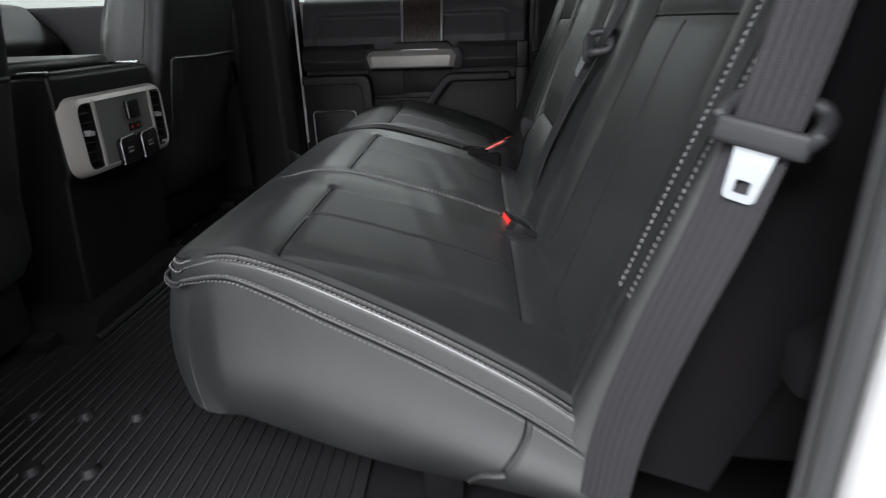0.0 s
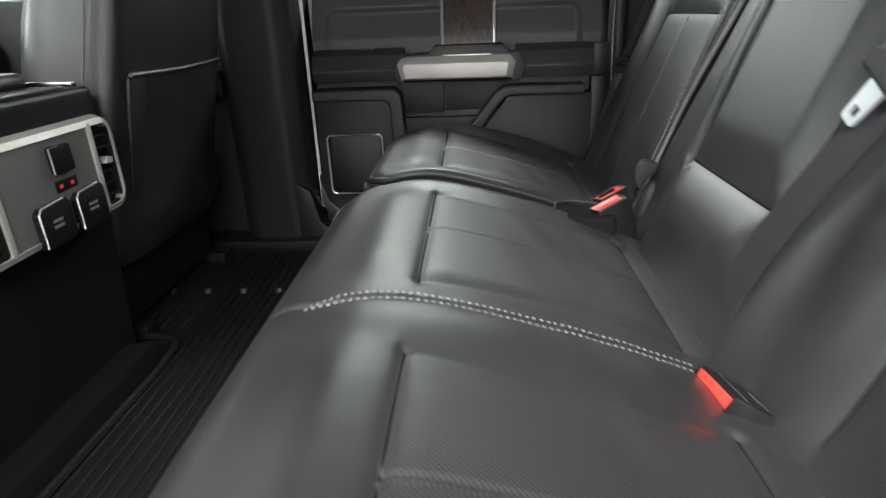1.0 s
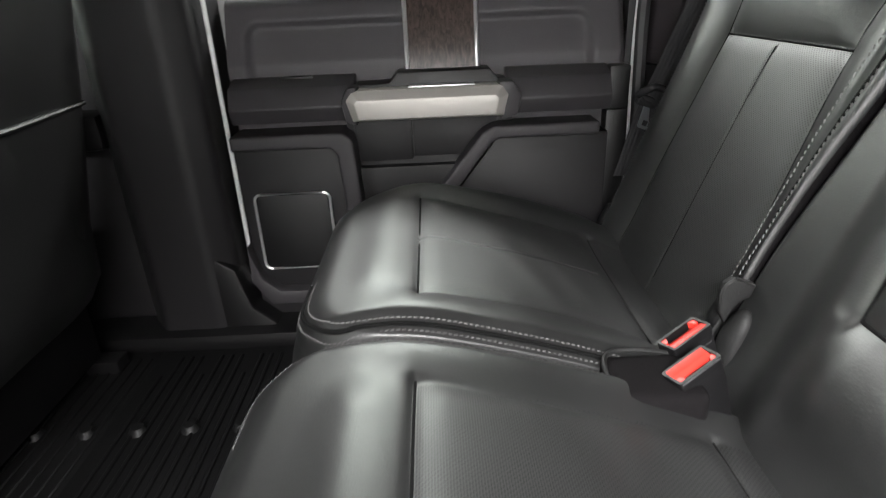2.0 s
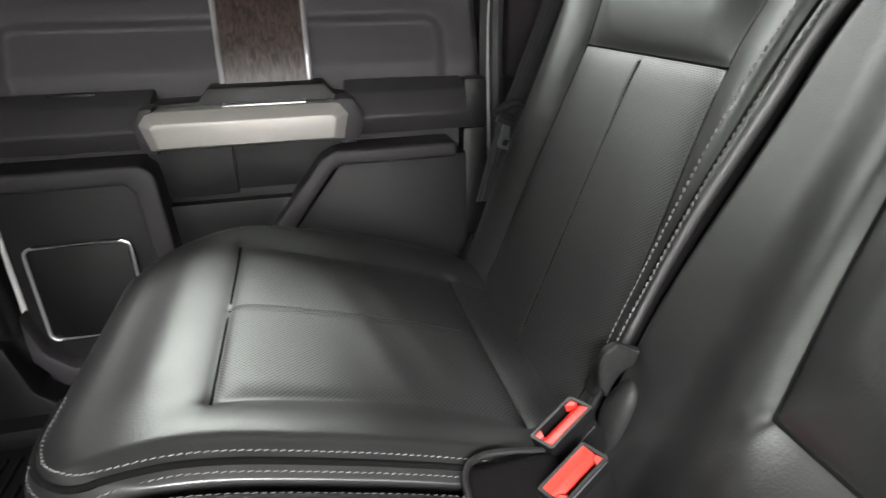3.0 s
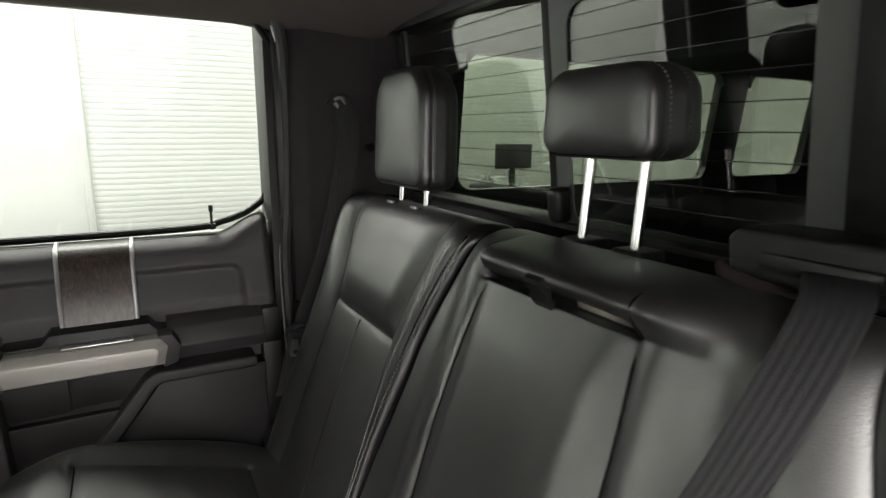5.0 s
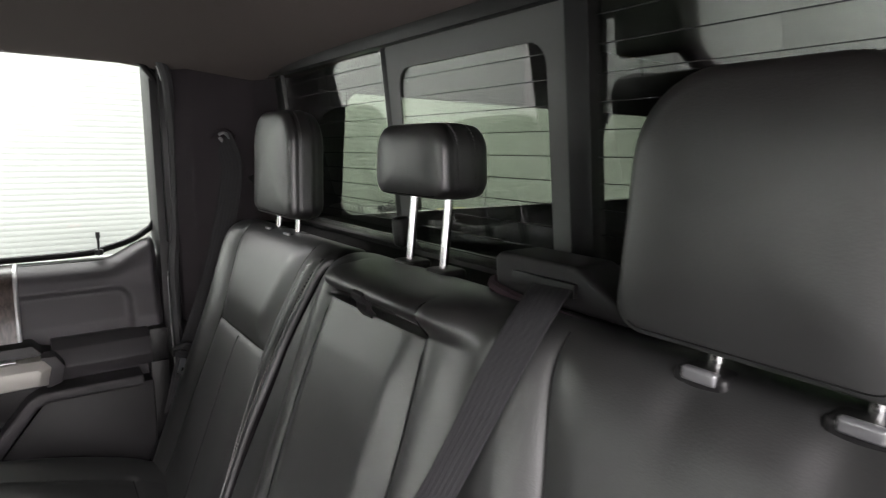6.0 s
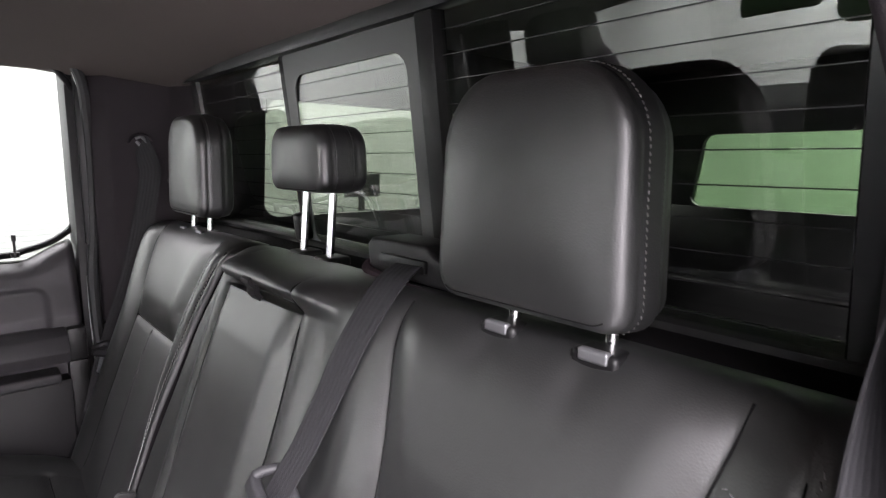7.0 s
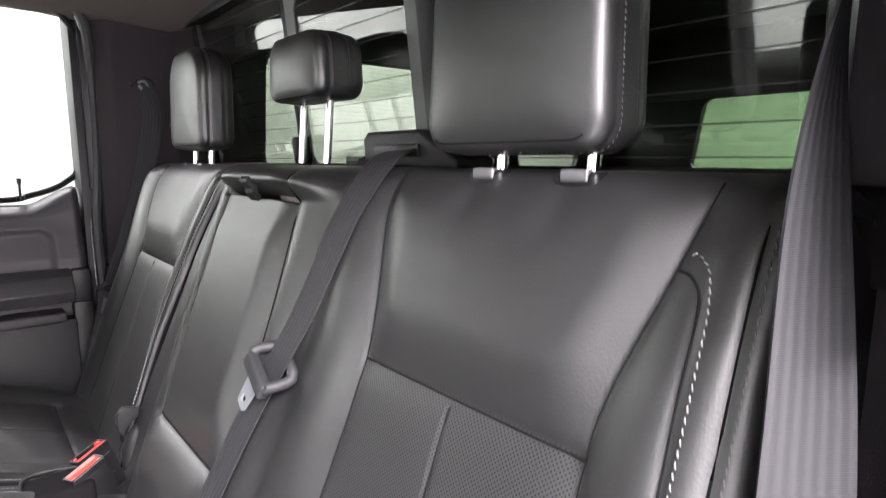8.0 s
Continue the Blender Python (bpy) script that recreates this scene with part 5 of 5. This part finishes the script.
part("slot", box((0.415, 0.925, 0.778), (0.424, 1.02, 0.794), 0.003), BLACK, hs, "dark belt slot")

# ---- rubber mat ----
mat_ob = thing("floor_mat", "black ribbed rubber floor mat", "floor mat", (-0.45, MID, 0.0))
part("mat_sheet", box((-0.72, 0.47, -0.003), (-0.10, 1.885, 0.004), 0.003), MATM, mat_ob)
for y0, y1 in ((0.47, 0.94), (1.43, 1.885)):
    part("mat_flap", box((-0.90, y0, -0.003), (-0.715, y1, 0.004), 0.003), MATM, mat_ob)
for k in range(30):
    x = -0.69 + 0.0195 * k
    part("rib", box((x, 0.52, 0.003), (x + 0.007, 1.86 if k % 4 else 1.80, 0.008), 0.002, 1), MATM, mat_ob)
for y0, y1 in ((0.52, 0.90), (1.48, 1.86)):
    for k in range(8):
        x = -0.88 + 0.021 * k
        part("rib", box((x, y0, 0.003), (x + 0.007, y1, 0.008), 0.002, 1), MATM, mat_ob)
for yk in (0.60, 0.72, 1.65):
    for k in range(5):
        bm = bmesh.new()
        bmesh.ops.create_cone(bm, cap_ends=True, segments=14, radius1=0.016, radius2=0.010, depth=0.010, matrix=Matrix.Translation((-0.83 + 0.085 * k, yk, 0.010)))
        part("stud", bm, MATM, mat_ob)
part("mat_rim", tube(smooth_path([(-0.70, 0.95, 0.010), (-0.695, 1.15, 0.012), (-0.695, 1.36, 0.012), (-0.73, 1.43, 0.012), (-0.88, 1.44, 0.010)], 8), 0.008, 8), MATM, mat_ob)

# ---- centre console ----
con = thing("centre_console", "black centre console with silver rear vent panel", "console", (-0.9, MID, 0.0))
CX0 = -0.73
prof = [(-1.42, -0.03), (-0.775, -0.03), (-0.766, 0.12), (-0.752, 0.285), (-0.740, 0.30), (-0.735, 0.44), (-0.735, 0.486), (-1.42, 0.487)]
part("body", prism([(x, z) for x, z in prof], "y", 1.042, 1.388, 0.014, 3), BLACK, con)
part("lid", box((-1.15, 1.03, 0.487), (-0.80, 1.345, 0.512), 0.012, 3), LEATHER, con, "padded black lid")
part("cup_tray", box((-0.798, 1.06, 0.485), (-0.745, 1.34, 0.4905), 0.003), BLACK, con)
part("chrome_edge", box((-0.86, 1.350, 0.487), (-0.738, 1.362, 0.496), 0.003), CHROME, con, "chrome edge strip")
part("chrome_edge", box((-0.86, 1.046, 0.487), (-0.738, 1.056, 0.494), 0.003), CHROME, con, "chrome edge strip")
front_o, back_o = rounded(1.060, 1.390, 0.293, 0.440, 0.030), rounded(1.040, 1.404, 0.288, 0.445, 0.038)
front_i = rounded(1.072, 1.380, 0.302, 0.431, 0.020)
sb = bmesh.new()
srows = [[sb.verts.new((x, y, z)) for y, z in o] for o, x in ((back_o, CX0 - 0.008), (front_o, CX0 + 0.010), (front_i, CX0 + 0.014), (front_i, CX0 - 0.010))]
for r0, r1 in zip(srows, srows[1:]):
    for i in range(len(r0)):
        sb.faces.new((r0[i], r0[(i + 1) % len(r0)], r1[(i + 1) % len(r0)], r1[i]))
part("vent_surround", sb, SILVER, con, "satin silver vent surround with flared sides")
part("plate", prism(rounded(1.133, 1.325, 0.298, 0.435, 0.008), "x", CX0 - 0.01, CX0 + 0.011, 0.002), mat("grey_green_paint", (0.12, 0.125, 0.115), 0.4, metal=0.3, grain=0.2, big=0.2), con, "grey control plate")
for y0, y1 in ((1.074, 1.121), (1.336, 1.378)):
    v = part("vent", box((CX0 - 0.014, y0 - 0.0015, 0.301), (CX0 - 0.002, y1 + 0.001, 0.4315), 0.001), BLACK, con, "black louvred vent")
    for k in range(6):
        part("louvre", box((CX0 - 0.003, y0 + 0.001, 0.314 + 0.019 * k), (CX0 + 0.006, y1 - 0.001, 0.317 + 0.019 * k), 0.001), BLACK, v)
    part("vent_liner", ring(rounded(y0 - 0.001, y1 + 0.001, 0.3015, 0.431, 0.010), rounded(y0 + 0.0012, y1 - 0.0012, 0.3045, 0.428, 0.009), "x", CX0 - 0.008, CX0 + 0.0105), BLACK, v)
    part("vent_tab", prism([((y0 + y1) / 2 - 0.010, 0.369), ((y0 + y1) / 2 + 0.008, 0.367), ((y0 + y1) / 2 + 0.010, 0.376), ((y0 + y1) / 2 - 0.004, 0.380)], "x", CX0 + 0.002, CX0 + 0.016, 0.002), BRIGHT, v, "chrome tab")
    part("vent_bar", box((CX0 - 0.002, y1 if y0 < 1.2 else y0 - 0.010, 0.298), (CX0 + 0.014, y1 + 0.010 if y0 < 1.2 else y0, 0.436), 0.003), SILVER, con, "satin silver bar")
part("usb_cover", box((CX0 + 0.008, 1.229, 0.380), (CX0 + 0.020, 1.272, 0.420), 0.005, 2), BLACK, con, "black socket cover")
part("cover_edge", tube([(CX0 + 0.018, 1.228, 0.382), (CX0 + 0.018, 1.227, 0.418), (CX0 + 0.018, 1.246, 0.419)], 0.0016, 6), DULL, con)
part("seat_heater_strip", box((CX0 + 0.008, 1.230, 0.354), (CX0 + 0.013, 1.276, 0.371), 0.002), BLACK, con)
for y in (1.236, 1.260):
    part("red_mark", box((CX0 + 0.0125, y, 0.360), (CX0 + 0.0136, y + 0.007, 0.365)), RED, con, "small red symbol")
for y in (1.172, 1.252):
    sk = part("socket_cover", prism([(y, 0.340), (y + 0.008, 0.347), (y + 0.060, 0.350), (y + 0.066, 0.342), (y + 0.066, 0.296), (y + 0.060, 0.288), (y + 0.006, 0.288), (y, 0.296)], "x", CX0 + 0.006, CX0 + 0.021, 0.003, 2), BLACK, con, "black hinged socket cover")
    part("cover_edge", tube([(CX0 + 0.0195, y + 0.002, 0.292), (CX0 + 0.0195, y + 0.002, 0.340), (CX0 + 0.0195, y + 0.009, 0.347), (CX0 + 0.0195, y + 0.054, 0.350)], 0.0016, 6), BRIGHT, sk)
    for kk in range(2):
        part("mark_bar", box((CX0 + 0.0208, y + 0.022, 0.322 - 0.008 * kk), (CX0 + 0.0216, y + 0.042, 0.326 - 0.008 * kk)), THREAD, sk)
part("tunnel", prism([(0.94, -0.03), (0.985, 0.03), (1.36, 0.03), (1.41, -0.03)], "x", -1.5, -0.72, 0.012, 2), CARPET, con, "carpeted tunnel")
con.location += Vector((0.008, 0.0, 0.014))


# ---- front seats ----
def front_seat(label, cy):
    st = thing("front_seat", label, "seat", (-0.9, cy, 0.0), group="front seats")
    # shell seen from behind: leans back, narrows to the shoulders
    rows = []
    for z, x, hw in ((0.16, -0.735, 0.205), (0.30, -0.705, 0.215), (0.45, -0.672, 0.215), (0.60, -0.635, 0.205), (0.78, -0.600, 0.190), (0.90, -0.580, 0.150)):
        rows.append((z, x, hw))
    bm = bmesh.new()
    loops = []
    for z, x, hw in rows:
        d = 0.165 if z < 0.7 else 0.12
        prof2 = [(x - 0.012, -hw), (x, -hw + 0.03), (x + 0.006, 0), (x, hw - 0.03), (x - 0.012, hw), (x - 0.06, hw + 0.012), (x - d, hw - 0.002), (x - d + 0.03, hw - 0.07), (x - d + 0.045, 0), (x - d + 0.03, -hw + 0.07), (x - d, -hw + 0.002), (x - 0.06, -hw - 0.012)]
        loops.append([bm.verts.new((px, cy + py, z)) for px, py in prof2])
    for a, b in zip(loops, loops[1:]):
        for i in range(12):
            bm.faces.new((a[i], a[(i + 1) % 12], b[(i + 1) % 12], b[i]))
    bm.faces.new(loops[0])
    bm.faces.new(loops[-1])
    bmesh.ops.recalc_face_normals(bm, faces=bm.faces)
    bmesh.ops.subdivide_edges(bm, edges=bm.edges[:], cuts=2, smooth=0.6, use_grid_fill=True)
    part("backrest", bm, LEATHER, st, angle=60)
    pk = prism([(cy - 0.17, 0.22), (cy + 0.17, 0.22), (cy + 0.185, 0.505), (cy - 0.185, 0.505)], "x", -0.012, 0.006, 0.005, 2, m=Matrix.Translation((-0.660, 0, 0)) @ Matrix.Translation((0, 0, 0.5)) @ Matrix.Rotation(radians(13), 4, "Y") @ Matrix.Translation((0, 0, -0.5)))
    part("map_pocket", pk, LEATHER, st, "black leather map pocket with piped edge")
    part("pocket_piping", tube([(-0.650, cy - 0.185, 0.507), (-0.648, cy, 0.503), (-0.650, cy + 0.185, 0.507)], 0.004, 8), LEATHER, st)
    for sgn in (-1, 1):
        pts = [np.array((x - 0.05, cy + sgn * (hw + 0.013), z)) for z, x, hw in rows[1:5]]
        thread("stitching", smooth_path(pts, 8), [np.array((0, sgn, 0))] * (len(pts) * 8 - 7), st)
    part("cushion", box((-1.22, cy - 0.24, 0.17), (-0.74, cy + 0.24, 0.31), 0.04, 4), LEATHER, st)
    part("seat_base", box((-1.15, cy - 0.20, 0.03), (-0.76, cy + 0.20, 0.17), 0.01), BLACK, st)
    for sgn in (-1, 1):
        part("seat_rail", box((-1.2, cy + sgn * 0.19 - 0.02, -0.004), (-0.72, cy + sgn * 0.19 + 0.02, 0.03), 0.004), BLACK, st)
    hr = thing("headrest", "black leather front headrest on chrome posts", "headrest", (-0.6, cy, 0.9), group="front headrests")
    slab("pad", cy, 1.045, 0.25, 0.17, 0.10, -0.655, 0.06, 0.04, hr)
    for sgn in (-1, 1):
        part("post", tube([(-0.61, cy + sgn * 0.06, 0.86), (-0.61, cy + sgn * 0.06, 0.99)], 0.006, 10), CHROME, hr, "polished chrome post")
    st.location.x -= 0.05
    hr.location.x -= 0.05
    return st


front_seat("black leather front passenger seat with rear map pocket", 1.645)
front_seat("black leather driver seat with rear map pocket", 0.735)

# ---- front of the cab ----
tagged(part("dashboard", prism([(-1.75, 0.1), (-1.40, 0.12), (-1.32, 0.55), (-1.42, 0.66), (-1.8, 0.70)], "y", 0.42, 1.96, 0.02, 3), TRIM), "wide black grained plastic dashboard", "dashboard")
tagged(part("wall_front", box((-1.80, 0.40, -0.05), (-1.75, 1.98, 0.66)), CARPET), "black firewall below the windscreen", "wall", kind="structure")
for sgn, nm in ((1, "door_2"), (-1, "door_3")):
    yc = MID + sgn * 0.80
    d = thing(nm, "closed front door with dark trim", "door", (-1.1, yc, 0.0), kind="structure")
    part("door_panel", box((-1.62, min(yc, yc + sgn * 0.12), -0.02), (-0.66, max(yc, yc + sgn * 0.12), 0.655), 0.02, 2), TRIM, d)
    part("armrest", box((-1.4, min(yc - sgn * 0.05, yc + sgn * 0.02), 0.40), (-0.75, max(yc - sgn * 0.05, yc + sgn * 0.02), 0.47), 0.02, 2), TRIM, d)
    part("window_frame", prism([(-0.70, 0.66), (-0.70, 1.13), (-0.76, 1.13), (-0.76, 0.66)], "y", yc - 0.02, yc + 0.04, 0.005), BLACK, d)
    g = part("pane", prism([(-0.70, 0.655), (-1.62, 0.655), (-1.15, 1.12), (-0.70, 1.12)], "y", yc + sgn * 0.05, yc + sgn * 0.054), CLEAR, d, smooth=False)
    g.visible_shadow = False
    pp = [(-1.70, MID + sgn * 0.80, 0.66), (-1.45, MID + sgn * 0.785, 0.86), (-1.10, MID + sgn * 0.755, 1.13)]
    tagged(part("pillar_front", tube(smooth_path(pp, 6), 0.045, 8), PILLAR), "cloth covered windscreen pillar", "pillar trim", kind="structure")
ws = thing("window_2", "laminated windscreen", "window", (-1.4, MID, 0.66), kind="structure")
g = part("pane", prism([(-1.76, 0.66), (-1.766, 0.66), (-1.126, 1.15), (-1.12, 1.15)], "y", 0.42, 1.96), CLEAR, ws, smooth=False)
g.visible_shadow = False
mir = thing("rear_view_mirror", "black interior mirror below the headliner", "mirror", (-1.2, MID, 1.03))
part("shell", box((-1.23, MID - 0.12, 1.0), (-1.20, MID + 0.12, 1.06), 0.012, 3), BLACK, mir)
part("stem", tube([(-1.21, MID, 1.05), (-1.20, MID, 1.13)], 0.008, 8), BLACK, mir)

# ---- truck bed behind the glass ----
bed = thing("truck_bed", "truck bed lined in black behind the cab", "truck bed", (1.5, MID, -0.2))
part("liner", box((0.64, 0.45, -0.12), (2.35, 1.93, -0.08), 0.01), RUBBER, bed, "black bed liner")
for y0, y1 in ((0.27, 0.45), (1.93, 2.11)):
    part("side", box((0.62, y0, -0.25), (2.40, y1, 0.44), 0.02, 3), BLACK, bed)
    part("rail_cap", box((0.62, y0 + 0.01, 0.435), (2.40, y1 - 0.01, 0.455), 0.008), BLACK, bed)
part("front_panel", box((0.60, 0.30, -0.25), (0.64, 2.08, 0.44), 0.01), BLACK, bed)
part("tailgate", box((2.35, 0.45, -0.25), (2.41, 1.93, 0.44), 0.02, 3), BLACK, bed)


# ---- canopy over the bed ----
can = thing("bed_canopy", "dark canopy over the truck bed with tinted windows", "canopy", (1.5, MID, 0.45))
CZ0, CZ1, CTOP = 0.745, 1.085, 1.30


def canopy_side(sign):
    """Side wall that leans in, with a long window split by a post."""
    def y_at(z):
        return MID + sign * (0.845 - 0.04 * (z - 0.75) / 0.34)

    def piece(x0, x1, z0, z1):
        a, b = y_at(z0), y_at(z1)
        part("side_panel", prism([(a, z0), (b, z1), (b + sign * 0.03, z1), (a + sign * 0.03, z0)], "x", x0, x1, 0.004), BLACK, can, "dark carpeted canopy side")
    piece(0.60, 2.42, 0.44, CZ0)
    piece(0.60, 2.42, CZ1, CTOP)
    piece(0.60, 0.70, CZ0, CZ1)
    piece(1.67, 1.81, CZ0, CZ1)
    piece(2.22, 2.42, CZ0, CZ1)
    a, b = y_at(CZ0) + sign * 0.012, y_at(CZ1) + sign * 0.012
    g = part("side_pane", prism([(a, CZ0), (b, CZ1), (b + sign * 0.004, CZ1), (a + sign * 0.004, CZ0)], "x", 0.66, 2.23), CANOPY, can, "green tinted side window", smooth=False)
    g.visible_shadow = False
    # round corners of the opening
    for x0, dx in ((0.70, 1), (1.67, -1), (1.81, 1), (2.22, -1)):
        for z0, dz in ((CZ0, 1), (CZ1, -1)):
            arc = [(x0 + dx * 0.04 * (1 - math.cos(radians(a2))), z0 + dz * 0.04 * (1 - math.sin(radians(a2)))) for a2 in (0, 22, 45, 68, 90)]
            yy = y_at(z0)
            part("corner", prism([(x0, z0)] + arc[::1], "y", yy - 0.004, yy + 0.024), BLACK, can)


canopy_side(1)
canopy_side(-1)
part("canopy_roof", box((0.60, 0.34, CTOP), (2.46, 2.04, CTOP + 0.04), 0.01), BLACK, can, "dark canopy roof lining")
for y0, y1, z0, z1 in ((0.34, 2.04, 0.34, 0.735), (0.34, 2.04, 1.035, CTOP), (0.34, 0.72, 0.735, 1.035)):
    part("rear_panel", box((2.42, y0, z0), (2.46, y1, z1), 0.004), BLACK, can)
part("rear_panel", prism([(1.59, 0.735), (1.545, 1.035), (2.04, 1.035), (2.04, 0.735)], "x", 2.42, 2.46, 0.004), BLACK, can)
g = part("rear_pane", box((2.436, 0.70, 0.72), (2.44, 1.62, 1.045)), REARGREEN, can, "green tinted rear window", smooth=False)
g.visible_shadow = False


# ---- workbench beyond the truck ----
wb = thing("workbench", "dark workbench by the roller door", "workbench", (2.9, 4.5, GROUND))
part("benchtop", box((2.25, 4.25, 0.33), (3.75, 4.8, 0.37), 0.006), BLACK, wb)
for x in (2.30, 3.64):
    for y in (4.30, 4.70):
        part("leg", box((x, y, GROUND), (x + 0.05, y + 0.05, 0.33), 0.004), BLACK, wb)
mon = thing("monitor", "small dark monitor on the workbench", "monitor", (2.6, 4.45, 0.37))
part("screen", box((2.42, 4.42, 0.62), (2.75, 4.45, 0.81), 0.006, 2), TRIM, mon)
part("stand", box((2.56, 4.44, 0.385), (2.61, 4.46, 0.63), 0.004), BLACK, mon)
part("foot", box((2.49, 4.38, 0.37), (2.68, 4.52, 0.388), 0.006), BLACK, mon)
cr = thing("tool_crate", "dark tool crate on the workbench", "crate", (2.35, 4.5, 0.37))
part("body", box((2.28, 4.35, 0.37), (2.45, 4.6, 0.50), 0.01, 2), TRIM, cr)
part("handle", tube(smooth_path([(2.31, 4.47, 0.50), (2.325, 4.47, 0.54), (2.405, 4.47, 0.54), (2.42, 4.47, 0.50)], 6), 0.007, 8), BLACK, cr)
tray = thing("parts_tray", "yellow and grey parts tray on the workbench", "tray", (2.95, 4.4, 0.37))
part("body", prism([(2.80, 0.37), (3.10, 0.37), (3.13, 0.44), (2.77, 0.44)], "y", 4.30, 4.52, 0.006), GRIP, tray)
part("lid", box((2.80, 4.31, 0.44), (3.10, 4.51, 0.458), 0.006, 2), mat("yellow_plastic", (0.55, 0.42, 0.05), 0.5, grain=0.2, big=0.2), tray, "yellow lid")
st = thing("cable_stand", "thin metal stand on the workbench", "stand", (3.3, 4.45, 0.37))
part("upright", tube([(3.3, 4.45, 0.37), (3.31, 4.45, 0.72)], 0.008, 8), DULL, st)
part("arm", tube(smooth_path([(3.31, 4.45, 0.70), (3.22, 4.45, 0.66), (3.15, 4.45, 0.52)], 6), 0.006, 8), DULL, st)
part("foot", box((3.24, 4.39, 0.37), (3.36, 4.51, 0.38), 0.004), BLACK, st)

# round corners of the canopy's rear window
for y0, dy, z0, dz in ((0.72, 1, 0.735, 1), (0.72, 1, 1.035, -1), (1.588, -1, 0.735, 1), (1.547, -1, 1.035, -1)):
    arc = [(y0 + dy * 0.05 * (1 - math.cos(radians(a2))), z0 + dz * 0.05 * (1 - math.sin(radians(a2)))) for a2 in (0, 15, 30, 45, 60, 75, 90)]
    part("corner", prism([(y0, z0)] + arc, "x", 2.416, 2.434), BLACK, can)

# plain underbody down to the ground
tagged(part("chassis", box((-1.72, 0.52, GROUND), (2.30, 1.86, -0.052), 0.01), BLACK), "plain black truck underbody", "underbody", kind="structure")
